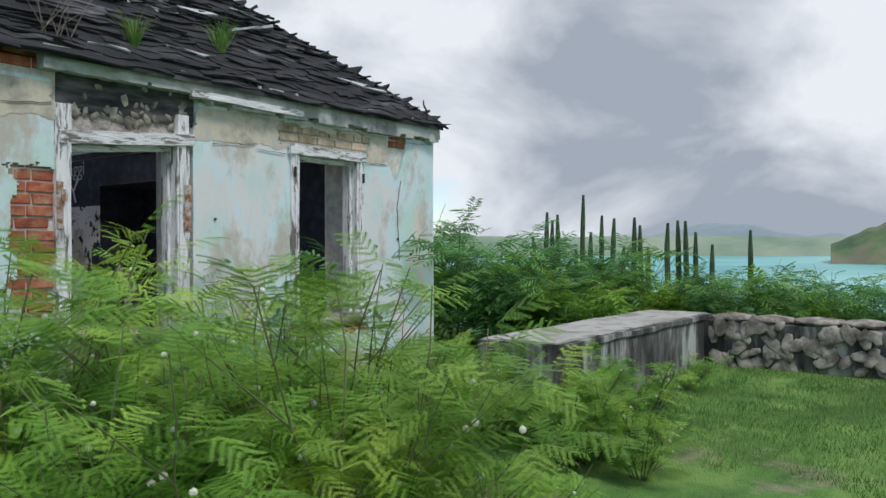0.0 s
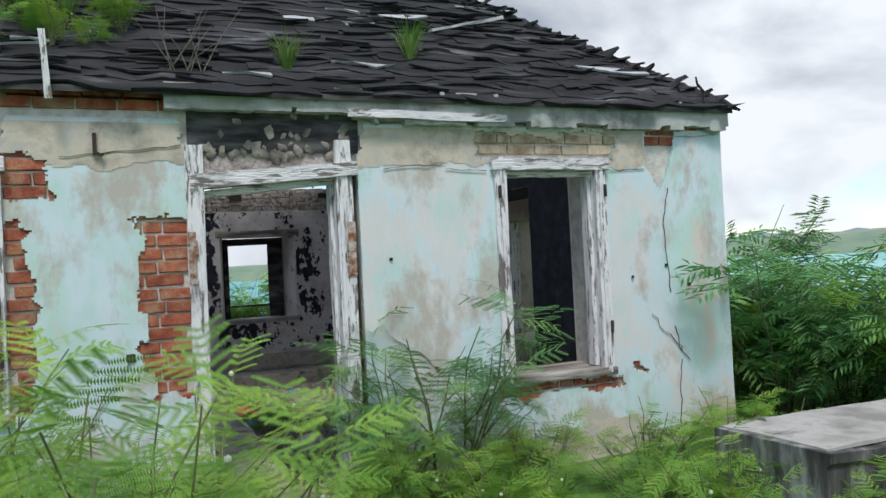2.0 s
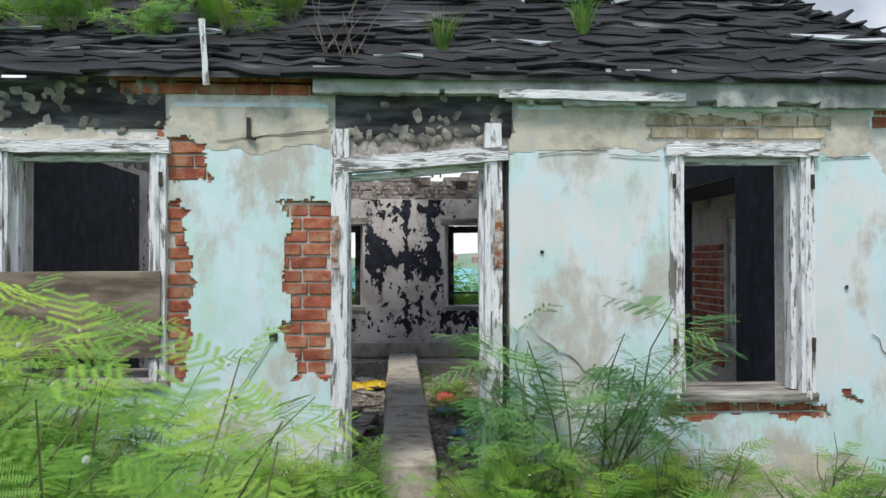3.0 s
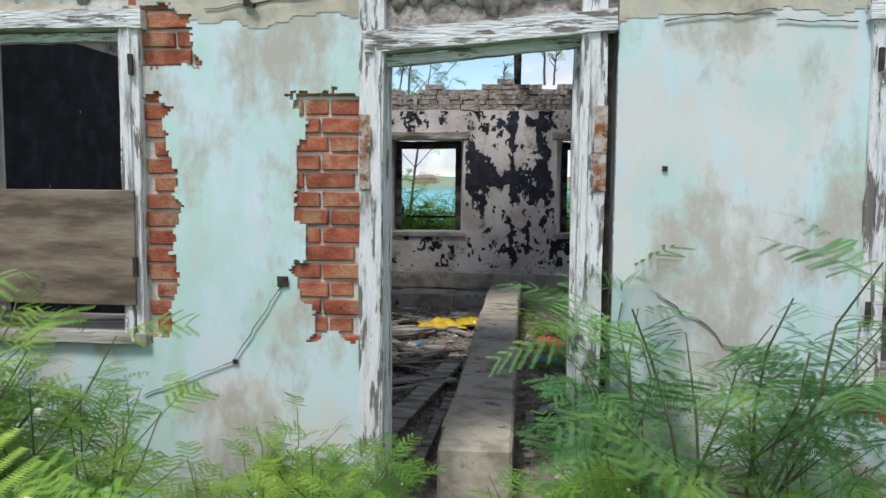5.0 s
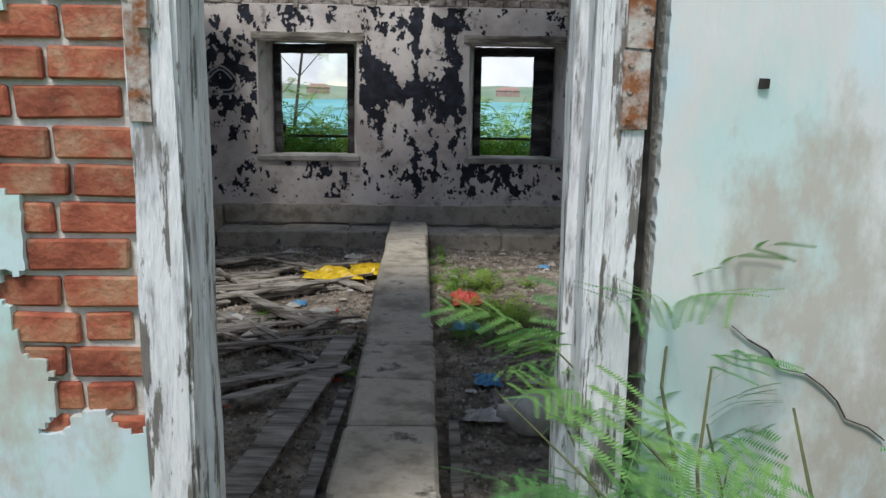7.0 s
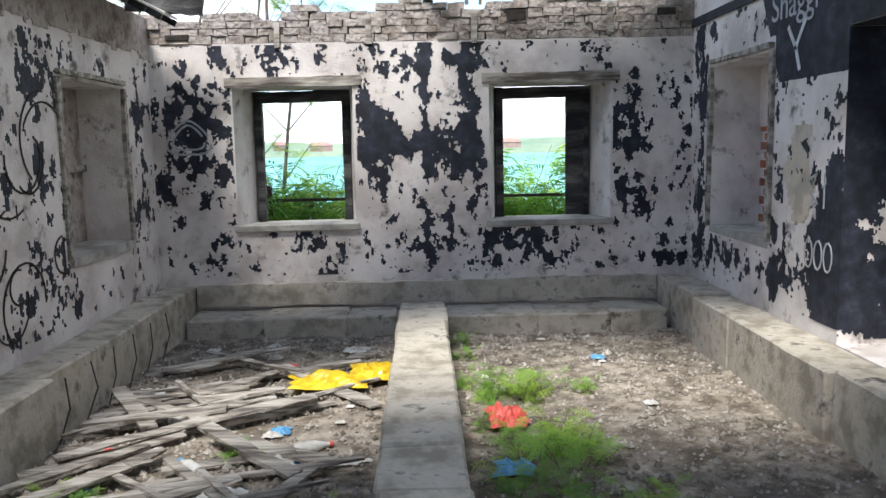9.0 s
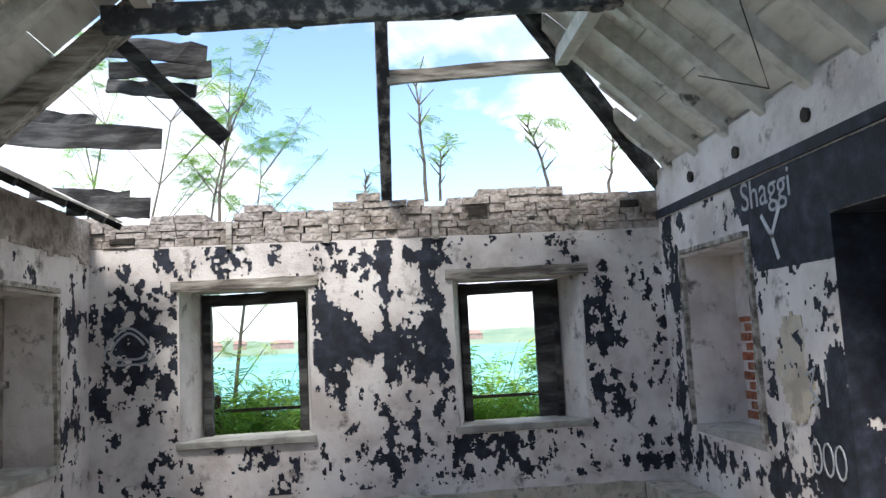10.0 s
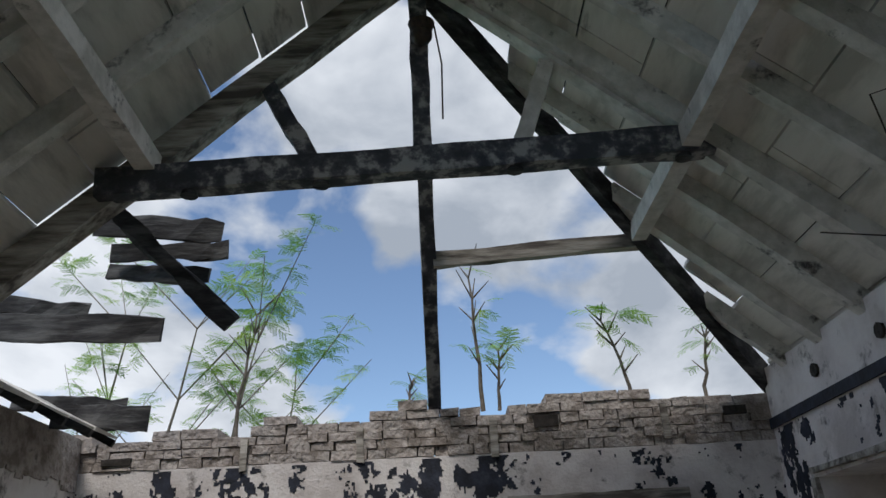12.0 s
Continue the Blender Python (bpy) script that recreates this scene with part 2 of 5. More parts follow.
M_WHITEPLASTIC = material("dirty_white_plastic", [(0.45, 0.44, 0.40), (0.70, 0.70, 0.68)], 9, rough=0.5, bump=0.1)
M_CHALK = material("white_spray_paint", [(0.50, 0.51, 0.54), (0.68, 0.70, 0.74)], 20, rough=0.8, bump=0)
M_GREYSPRAY = material("grey_spray_paint", [(0.34, 0.36, 0.40), (0.50, 0.52, 0.55)], 20, rough=0.8, bump=0)
M_CRACK = material("dark_crack", [(0.02, 0.018, 0.015), (0.06, 0.05, 0.045)], 20, rough=1, bump=0)
M_ROOFRED = material("far_red_roof", [(0.34, 0.20, 0.17), (0.42, 0.26, 0.22)], 0.5, rough=0.9, bump=0)


# ---- mesh helpers ----
def finish(name, bm, mat, parent=None, label="", smooth=False):
    me = bpy.data.meshes.new(name)
    bm.normal_update()
    bm.to_mesh(me)
    bm.free()
    me.materials.append(mat)
    if smooth:
        for p in me.polygons:
            p.use_smooth = True
    ob = new(name, me)
    ob.parent = parent
    if label:
        ob["label"] = label
    return ob


def part(name, bm, mat, parent, label="", smooth=False):
    return finish(name, bm, mat, parent, label, smooth)


def raw(name, verts, faces, mat, parent=None, label="", smooth=False):
    me = bpy.data.meshes.new(name)
    me.from_pydata(verts, [], faces)
    me.materials.append(mat)
    me.update()
    if smooth:
        for p in me.polygons:
            p.use_smooth = True
    ob = new(name, me)
    ob.parent = parent
    if label:
        ob["label"] = label
    return ob


def empty(name, label, category, group="", kind="", at=(0, 0, 0)):
    ob = new(name)
    ob.location = at
    ob.empty_display_size = 0.1
    return tagged(ob, label, category, group, kind)


def box(bm, a, b, jit=0.0, bevel=0.0):
    x0, y0, z0 = a
    x1, y1, z1 = b
    vs = [bm.verts.new((x + random.uniform(-jit, jit), y + random.uniform(-jit, jit), z + random.uniform(-jit, jit)))
          for x in (x0, x1) for y in (y0, y1) for z in (z0, z1)]
    fs = [bm.faces.new([vs[i] for i in f]) for f in ((0, 1, 3, 2), (4, 6, 7, 5), (0, 4, 5, 1), (2, 3, 7, 6), (0, 2, 6, 4), (1, 5, 7, 3))]
    if bevel:
        es = list({e for f in fs for e in f.edges})
        bmesh.ops.bevel(bm, geom=es, offset=bevel, segments=1, affect="EDGES")


def stick(bm, p, q, w, h=None, up=(0, 0, 1), worn=0.0, cuts=1):
    """A squared timber from p to q, w wide and h deep, with slightly wandering edges."""
    h = h or w
    p, q = Vector(p), Vector(q)
    d = (q - p).normalized()
    s = d.cross(Vector(up))
    s = s.normalized() if s.length > 1e-4 else Vector((1, 0, 0))
    u = s.cross(d)
    rings = []
    for i in range(cuts + 1):
        c = p.lerp(q, i / cuts)
        rings.append([bm.verts.new(c + s * (a * w / 2 + random.uniform(-worn, worn)) + u * (b * h / 2 + random.uniform(-worn, worn))) for a, b in ((-1, -1), (1, -1), (1, 1), (-1, 1))])
    for r0, r1 in zip(rings, rings[1:]):
        for k in range(4):
            bm.faces.new((r0[k], r0[(k + 1) % 4], r1[(k + 1) % 4], r1[k]))
    bm.faces.new(rings[0][::-1])
    bm.faces.new(rings[-1])


def tube(bm, pts, r0, r1, n=5):
    rings = []
    for i, p in enumerate(pts):
        p = Vector(p)
        d = (Vector(pts[min(i + 1, len(pts) - 1)]) - Vector(pts[max(i - 1, 0)])).normalized()
        s = d.cross(Vector((0.3, 0.9, 0.2))).normalized()
        u = s.cross(d)
        r = r0 + (r1 - r0) * i / (len(pts) - 1)
        rings.append([bm.verts.new(p + (s * math.cos(k * 6.2832 / n) + u * math.sin(k * 6.2832 / n)) * r) for k in range(n)])
    for a, b in zip(rings, rings[1:]):
        for k in range(n):
            bm.faces.new((a[k], a[(k + 1) % n], b[(k + 1) % n], b[k]))
    bm.faces.new(rings[-1])
    bm.faces.new(rings[0][::-1])


def nz(x, y=0.0, z=0.0):
    return noise.noise(Vector((x, y, z)))


def frac(x, y, z, o=4):
    return sum(nz(x * 2 ** k, y * 2 ** k, z * 2 ** k) / 1.7 ** k for k in range(o))


def skin(name, place, u0, u1, v0, v1, cell, keep, thick, mat, parent=None, label="", rough=0.0):
    """A thin coat over a wall: cells of a fine grid that keep() accepts, with raised outer faces and closed rims. place(u, v, d) gives the point d out of the wall."""
    nu, nv = round((u1 - u0) / cell), round((v1 - v0) / cell)
    on = {}
    for i in range(nu):
        for j in range(nv):
            if keep(u0 + (i + 0.5) * cell, v0 + (j + 0.5) * cell):
                on[i, j] = True
    verts, faces, idx = [], [], {}

    def vert(i, j, top):
        if (i, j, top) not in idx:
            u, v = u0 + i * cell, v0 + j * cell
            ju, jv = 0.42 * cell * nz(i * 7.3 + 0.5, j * 3.7), 0.42 * cell * nz(i * 5.1, j * 9.7 + 0.3)
            if i in (0, nu):
                ju = 0
            if j in (0, nv):
                jv = 0
            idx[i, j, top] = len(verts)
            verts.append(place(u + ju, v + jv, (thick + rough * frac(u * 1.7, v * 1.7, 3.1, 3)) if top else 0.0))
        return idx[i, j, top]

    for i, j in on:
        faces.append((vert(i, j, 1), vert(i + 1, j, 1), vert(i + 1, j + 1, 1), vert(i, j + 1, 1)))
        for di, dj, a, b in ((-1, 0, (i, j + 1), (i, j)), (1, 0, (i + 1, j), (i + 1, j + 1)), (0, -1, (i, j), (i + 1, j)), (0, 1, (i + 1, j + 1), (i, j + 1))):
            if (i + di, j + dj) not in on:
                faces.append((vert(*b, 1), vert(*a, 1), vert(*a, 0), vert(*b, 0)))
    if not faces:
        return None
    return raw(name, verts, faces, mat, parent, label)


def cells(bm, us, vs, d0, d1, hole, axis):
    """A wall as blocks between the grid lines us and vs, left open where hole(u, v) is true. axis 'y': the wall faces along y."""
    for a, b in zip(us, us[1:]):
        for c, d in zip(vs, vs[1:]):
            if hole((a + b) / 2, (c + d) / 2):
                continue
            if axis == "y":
                box(bm, (a, d0, c), (b, d1, d))
            else:
                box(bm, (d0, a, c), (d1, b, d))


def inside(u, v, rects):
    return any(a < u < b and c < v < d for a, b, c, d in rects)


# ---- the plan ----
XL, XR, YF, YB = 0.48, 5.30, 5.45, 12.20      # inner faces of the room
HX0, HX1 = -0.47, 6.33                        # outer side faces
RIDGE = 2.93
GROUND = 0.2
DOOR = (2.40, 3.43, 0.06, 2.36)
WIN_R = (4.38, 5.24, 0.82, 2.33)
WIN_L = (0.52, 1.46, 0.94, 2.33)
BW1, BW2 = (1.20, 2.26, 0.95, 2.18), (3.47, 4.56, 0.95, 2.18)
RECESS = (6.2, 9.58, 0.42, 2.27)
RNICHE = (10.58, 11.70, 0.92, 2.24)
LNICHE = (10.42, 11.52, 0.92, 2.14)


def ground_z(x, y):
    z = GROUND + 0.05 * frac(x * 0.35, y * 0.35, 0.2, 3)
    z += 0.12 * max(0.0, min(1.0, (x - 4.5) / 3.0))
    if 0.3 < x < 5.5 and 5.3 < y < 12.5:
        return -0.25
    d = max(0.0, x - 9.0, (y - 14.0), -x - 14.0)
    z -= min(9.0, 0.16 * d + 0.004 * d * d)
    return z


# ground: one sheet, fine near the house and coarse to the horizon
def axis_steps():
    s = [-4000, -2000, -900, -400, -200, -100, -60, -35, -24]
    v = -18.0
    while v < 30:
        s.append(v)
        v += 0.3
    return s + [34, 40, 50, 70, 110, 200, 420, 900, 2000, 4000]


gx = axis_steps()
gv = [(x, y, ground_z(x, y)) for x in gx for y in gx]
n = len(gx)
gf = [(i * n + j, (i + 1) * n + j, (i + 1) * n + j + 1, i * n + j + 1) for i in range(n - 1) for j in range(n - 1)]
tagged(raw("ground", gv, gf, M_GRASS, smooth=True), "green lawn with worn sandy bare patches", "ground", kind="structure")
tagged(raw("water", [(-4500, -4500, -3.6), (4500, -4500, -3.6), (4500, 4500, -3.6), (-4500, 4500, -3.6)], [(0, 1, 2, 3)], M_SEA), "calm turquoise bay below the ruin", "sea", kind="structure")

# interior floor of dirt and rubble
def floor_z(x, y):
    return 0.03 * frac(x * 1.3, y * 1.3, 0.7, 4) + 0.03


fx = [0.4 + i * 0.08 for i in range(63)]
fy = [5.0 + i * 0.08 for i in range(92)]
fv = [(x, y, floor_z(x, y)) for x in fx for y in fy]
n = len(fy)
ff = [(i * n + j, (i + 1) * n + j, (i + 1) * n + j + 1, i * n + j + 1) for i in range(len(fx) - 1) for j in range(n - 1)]
tagged(raw("floor", fv, ff, M_DIRT, smooth=True), "bare earth floor strewn with gravel and rubble", "floor", kind="structure")

# ---- walls ----
wall_front = empty("wall_front", "peeling mint green plaster wall over red brick", "wall", kind="structure")
bm = bmesh.new()
holes = [DOOR, WIN_R, WIN_L]
cells(bm, [HX0, WIN_L[0], WIN_L[1], DOOR[0], DOOR[1], WIN_R[0], WIN_R[1], HX1], [-0.3, DOOR[2], WIN_R[2], WIN_L[2], WIN_R[3], DOOR[3], 2.66],
      5.03, YF, lambda u, v: inside(u, v, holes), "y")
part("brick_core", bm, M_MORTAR, wall_front)
bm = bmesh.new()
cells(bm, [XL, WIN_L[0], WIN_L[1], DOOR[0], DOOR[1], WIN_R[0], WIN_R[1], XR], [0.0, DOOR[2], WIN_R[2], WIN_L[2], WIN_R[3], DOOR[3], 2.9],
      YF, YF + 0.02, lambda u, v: inside(u, v, holes), "y")
part("inner_plaster", bm, M_INNER, wall_front)

# places where the plaster has come off
BARE = [(2.14, 2.50, 0.98, 1.98), (1.40, 1.60, 0.95, 1.95), (1.40, 1.70, 2.12, 2.34), (2.38, 3.46, 2.30, 2.60), (4.26, 5.32, 2.34, 2.50),
        (5.60, 5.94, 2.28, 2.56), (4.33, 5.32, 0.70, 0.82), (5.42, 5.52, 0.78, 0.90), (-0.47, 1.50, 2.38, 2.70), (1.2, 2.42, 2.62, 2.75)]


def bare(u, v):
    du, dv = 0.08 * frac(u * 6, v * 6, 1.3, 5), 0.06 * frac(u * 5, v * 9, 7.7, 5)
    if u > 5.58 and u < 6.0 and v > 2.0:
        return 5.62 + max(0, (2.3 - v)) * 0.5 + du * 0.4 < u < 5.90 - max(0, (2.45 - v)) * 0.45 + du * 0.4 and 2.12 < v + dv < 2.55
    return inside(u + du, v + dv, BARE)


def front(u, v, d):
    return (u, 5.03 - d, v)


skin("mint_plaster", front, HX0, HX1, -0.15, 2.55, 0.0125, lambda u, v: not inside(u, v, holes) and not bare(u, v), 0.028, M_MINT, wall_front, "peeling mint green plaster", 0.006)


def creamy(u, v):
    return not inside(u, v, holes) and not bare(u, v) and ((v > 2.28 + 0.06 * frac(u * 3, v * 3, 2, 3) and u < 5.6) or (v < 0.45 + 0.2 * frac(u * 2, v * 2, 5, 3) and u > 3.6))


skin("lost_paint_patch", lambda u, v, d: (u, 5.002 - d, v), HX0, HX1, 0.0, 2.52, 0.0125, creamy, 0.003, M_CREAM, wall_front, "bare cream render where paint is lost", 0.006)

# heavy grey cornice under the eaves
cor = skin("cornice", lambda u, v, d: (u, 5.03 - d, v), 2.30, HX1 + 0.01, 2.48, 2.74, 0.03,
           lambda u, v: v > 2.50 + (0.055 if u > 3.4 else 0.10) + 0.035 * frac(u * 4, 0.3, v * 2, 3) and v < 2.73 + 0.02 * frac(u * 7, 1.3, 0, 2), 0.10, M_GREY, wall_front, "cracked grey cement cornice", 0.012)
bm = bmesh.new()
stick(bm, (3.36, 4.915, 2.60), (4.45, 4.915, 2.585), 0.014, 0.05, worn=0.004, cuts=10)
part("white_painted_strip", bm, M_WHITEWOOD_H, wall_front, "flaking white painted strip")

# side and back walls
wall_right = empty("wall_right", "thick plaster wall with black paint and graffiti", "wall", kind="structure")
rh = [RECESS, RNICHE]
bm = bmesh.new()
cells(bm, [YF, RECESS[0], RECESS[1], RNICHE[0], RNICHE[1], YB], [-0.1, 0.42, RNICHE[2], RNICHE[3], RECESS[3], 3.05], XR, 5.93, lambda u, v: inside(u, v, rh), "x")
part("inner_wall", bm, M_INNER, wall_right)
bm = bmesh.new()
cells(bm, [YF, 6.9, 7.85, YB], [-0.1, 0.85, 2.05, 2.72], 5.932, HX1, lambda u, v: 6.9 < u < 7.85 and 0.85 < v < 2.05, "x")
part("outer_wall", bm, M_CREAM, wall_right)
wall_left = empty("wall_left", "white plaster wall with black scrawled graffiti", "wall", kind="structure")
bm = bmesh.new()
cells(bm, [YF, LNICHE[0], LNICHE[1], YB], [-0.1, LNICHE[2], LNICHE[3], 2.78], 0.10, XL, lambda u, v: inside(u, v, [LNICHE]), "x")
box(bm, (HX0, YF, -0.1), (0.098, YB, 2.70))
part("inner_wall", bm, M_INNER, wall_left)
wall_back = empty("wall_back", "flaking plaster wall with ragged masonry top and two window openings", "wall", kind="structure")
bm = bmesh.new()
bh = [BW1, BW2]
cells(bm, [HX0, BW1[0], BW1[1], BW2[0], BW2[1], HX1], [-0.3, 0.95, 2.18, 2.56], YB, YB + 0.45, lambda u, v: inside(u, v, bh), "y")
part("plastered_wall", bm, M_INNER, wall_back)
# splayed sides of the back windows
for (a, b, c, d), (oa, ob_) in ((BW1, (1.315, 2.19)), (BW2, (3.565, 4.44))):
    for x_in, x_out in ((a, oa), (b, ob_)):
        bm = bmesh.new()
        lo = [bm.verts.new((x_in, YB + 0.001, c)), bm.verts.new((x_out, YB + 0.449, c)), bm.verts.new((x_in, YB + 0.449, c))]
        hi = [bm.verts.new((v.co.x, v.co.y, d)) for v in lo]
        bm.faces.new(lo)
        bm.faces.new(hi)
        for k in range(3):
            bm.faces.new((lo[k], lo[(k + 1) % 3], hi[(k + 1) % 3], hi[k]))
        bmesh.ops.recalc_face_normals(bm, faces=bm.faces)
        part("splayed_reveal", bm, M_INNER, wall_back)
    bm = bmesh.new()
    box(bm, (a - 0.03, YB - 0.035, c - 0.045), (b + 0.03, YB + 0.44, c + 0.012), 0.004, 0.006)
    part("sill", bm, M_CAPTOP, wall_back, "pale cement window sill")
    bm = bmesh.new()
    stick(bm, (a - 0.06, YB - 0.005, d + 0.045), (b + 0.08, YB - 0.005, d + 0.05), 0.03, 0.085, worn=0.006, cuts=8)
    part("lintel", bm, M_WOOD_H, wall_back, "weathered timber lintel")

# ragged masonry above the plaster of the back wall, course by course
random.seed(11)
z = 2.562
for k in range(6):
    h = random.uniform(0.06, 0.085)
    x = HX0
    while x < HX1:
        w = random.uniform(0.09, 0.27)
        top = 2.80 + 0.12 * max(0, min(1, (x - 1.0) / 2.5)) + 0.13 * nz(x * 2.1, 4.2) + 0.05 * nz(x * 6, 1.0)
        if z + h * 0.6 < top:
            bm = bmesh.new()
            box(bm, (x + 0.004, YB + random.uniform(-0.012, 0.012), z), (min(x + w, HX1) - 0.004, YB + 0.44, z + h - 0.004), 0.006)
            part("stone", bm, M_MASONRY, wall_back)
        x += w
    z += h
# old joist pockets: dark timber stubs set in the masonry
for x, zz, w, h in ((1.62, 2.63, 0.05, 0.22), (2.42, 2.66, 0.05, 0.24), (3.35, 2.67, 0.055, 0.27), (4.55, 2.72, 0.05, 0.24), (3.72, 2.76, 0.17, 0.075), (0.75, 2.62, 0.2, 0.05), (5.05, 2.78, 0.16, 0.06)):
    bm = bmesh.new()
    box(bm, (x - w / 2, YB - 0.022, zz - h / 2), (x + w / 2, YB + 0.05, zz + h / 2), 0.004)
    part("timber_stub", bm, M_CRACK if w > 0.1 else M_WOOD_H, wall_back)


# black paint left on the plaster, as ragged coats; shade added at front ends
def black_back(u, v):
    if inside(u, v, [(BW1[0] - 0.02, BW1[1] + 0.02, 0.9, 2.27), (BW2[0] - 0.02, BW2[1] + 0.02, 0.9, 2.27)]):
        return False
    b = -0.30
    b += 0.55 * math.exp(-((u - 2.42) / 0.14) ** 2 - ((v - 1.9) / 0.5) ** 2) + 0.65 * math.exp(-((u - 3.3) / 0.13) ** 2 - ((v - 1.75) / 0.5) ** 2)
    b += 0.62 * math.exp(-((u - 2.85) / 0.55) ** 2 - ((v - 1.66) / 0.14) ** 2) + 0.5 * math.exp(-((u - 2.9) / 0.5) ** 2 - ((v - 2.42) / 0.12) ** 2)
    b += 0.62 * math.exp(-((u - 0.85) / 0.33) ** 2 - ((v - 1.75) / 0.5) ** 2) + 0.45 * math.exp(-((u - 1.7) / 0.6) ** 2 - ((v - 0.80) / 0.13) ** 2)
    b += 0.45 * math.exp(-((u - 4.75) / 0.13) ** 2 - ((v - 1.6) / 0.6) ** 2) + 0.42 * math.exp(-((u - 3.6) / 0.6) ** 2 - ((v - 0.78) / 0.15) ** 2) + 0.4 * math.exp(-((u - 2.9) / 0.035) ** 2)
    return 0.40 * frac(u * 3.4, v * 2.8, 1.4, 3) + 0.62 * frac(u * 11, v * 8, 4.4, 4) + 0.22 * nz(u * 38, v * 30, 2.2) + b > 0.0 and v < 2.55


skin("black_paint", lambda u, v, d: (u, YB - d, v), XL, XR, 0.5, 2.55, 0.011, black_back, 0.003, M_BLACK, wall_back, "flaking black paint")


def black_and_shade_right(u, v):
    if inside(u, v, [(RECESS[0], RECESS[1], 0, 2.27), (RNICHE[0] - 0.05, RNICHE[1] + 0.05, 0.86, 2.34)]) or v < 0.5:
        return False
    b = -0.36 + 1.3 * math.exp(-((u - 9.72) / 0.20) ** 2 - ((v - 0.9) / 0.55) ** 2)
    # front end blacked over to paint in the dim room behind the window
    if u < 6.3:
        b += 1.2
    if v > 2.02 and u < 10.75 - (2.6 - v) * 0.5:
        b += 1.6
    b += 0.4 * math.exp(-((v - 0.72) / 0.12) ** 2) + 0.5 * math.exp(-((u - 11.95) / 0.12) ** 2)
    return 0.40 * frac(u * 3.4, v * 2.8, 1.4, 3) + 0.62 * frac(u * 11, v * 8, 4.4, 4) + 0.22 * nz(u * 38, v * 30, 2.2) + b > 0.0 and v < 2.62


skin("black_paint", lambda u, v, d: (XR - d, u, v), YF + 0.05, YB, 0.45, 2.65, 0.014, black_and_shade_right, 0.003, M_BLACK, wall_right, "black painted panel with shade painted in at its front end")
bm = bmesh.new()
box(bm, (XR - 0.025, YF + 0.03, 2.63), (XR - 0.0005, YB - 0.01, 2.70), 0.002)
part("dark_moulding", bm, M_BLACK, wall_right)
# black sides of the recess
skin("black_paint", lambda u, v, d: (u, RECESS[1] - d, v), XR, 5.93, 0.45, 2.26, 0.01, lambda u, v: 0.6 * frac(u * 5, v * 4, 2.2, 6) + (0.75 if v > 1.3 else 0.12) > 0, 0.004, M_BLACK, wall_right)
# almost solid black coat that paints the recess's shade onto its back
skin("recess_shade_coat", lambda u, v, d: (5.93 - d, u, v), RECESS[0] + 0.01, RECESS[1] - 0.01, 0.43, 2.26, 0.03, lambda u, v: not (6.88 < u < 8.75) and 0.6 * frac(u * 3, v * 3, 8.2, 4) + 1.3 > 0, 0.004, M_BLACK, wall_right)
bm = bmesh.new()
box(bm, (XR + 0.01, RECESS[0], 2.262), (5.92, RECESS[1], 2.267))
part("soffit", bm, M_BLACK, wall_right)


def black_and_shade_left(u, v):
    if inside(u, v, [(LNICHE[0] - 0.04, LNICHE[1] + 0.04, 0.86, 2.2)]):
        return False
    # flaked paint, plus a heavy coat before 7.6 painting in the room's dimness
    b = -0.38 + 0.5 * math.exp(-((u - 11.85) / 0.18) ** 2 - ((v - 1.5) / 0.5) ** 2) + 0.35 * math.exp(-((u - 10.1) / 0.2) ** 2) + (1.1 if u < 7.6 else 0)
    return 0.40 * frac(u * 3.4, v * 2.8, 1.4, 3) + 0.62 * frac(u * 11, v * 8, 4.4, 4) + 0.22 * nz(u * 38, v * 30, 2.2) + b > 0.0


skin("black_paint", lambda u, v, d: (XL + d, u, v), 5.5, YB, 0.5, 2.4, 0.014, black_and_shade_left, 0.003, M_BLACK, wall_left, "flaking black paint")
# masonry band on top of the left wall
skin("bare_masonry", lambda u, v, d: (XL + d, u, v), 6.0, YB, 2.40, 2.78, 0.03, lambda u, v: v > 2.46 + 0.05 * frac(u * 3, v, 1, 3), 0.012, M_MASONRY, wall_left, "", 0.01)

# niches filled with masonry
bm = bmesh.new()
box(bm, (5.72, RNICHE[0] + 0.002, RNICHE[2] + 0.002), (5.926, RNICHE[1] - 0.002, RNICHE[3] - 0.002))
part("niche_infill", bm, M_INNER, wall_right, "plastered blocked window")
skin("niche_plaster", lambda u, v, d: (5.719 - d, u, v), RNICHE[0], RNICHE[1], RNICHE[2], RNICHE[3], 0.025, lambda u, v: u < 11.35 + 0.12 * frac(u * 4, v * 4, 0.5, 4) or v > 1.75, 0.02, M_INNER, wall_right)
bm = bmesh.new()
box(bm, (0.10, LNICHE[0] + 0.002, LNICHE[2] + 0.002), (0.13, LNICHE[1] - 0.002, LNICHE[3] - 0.002))
part("niche_infill", bm, M_MASONRY, wall_left, "blocked window of bare masonry")
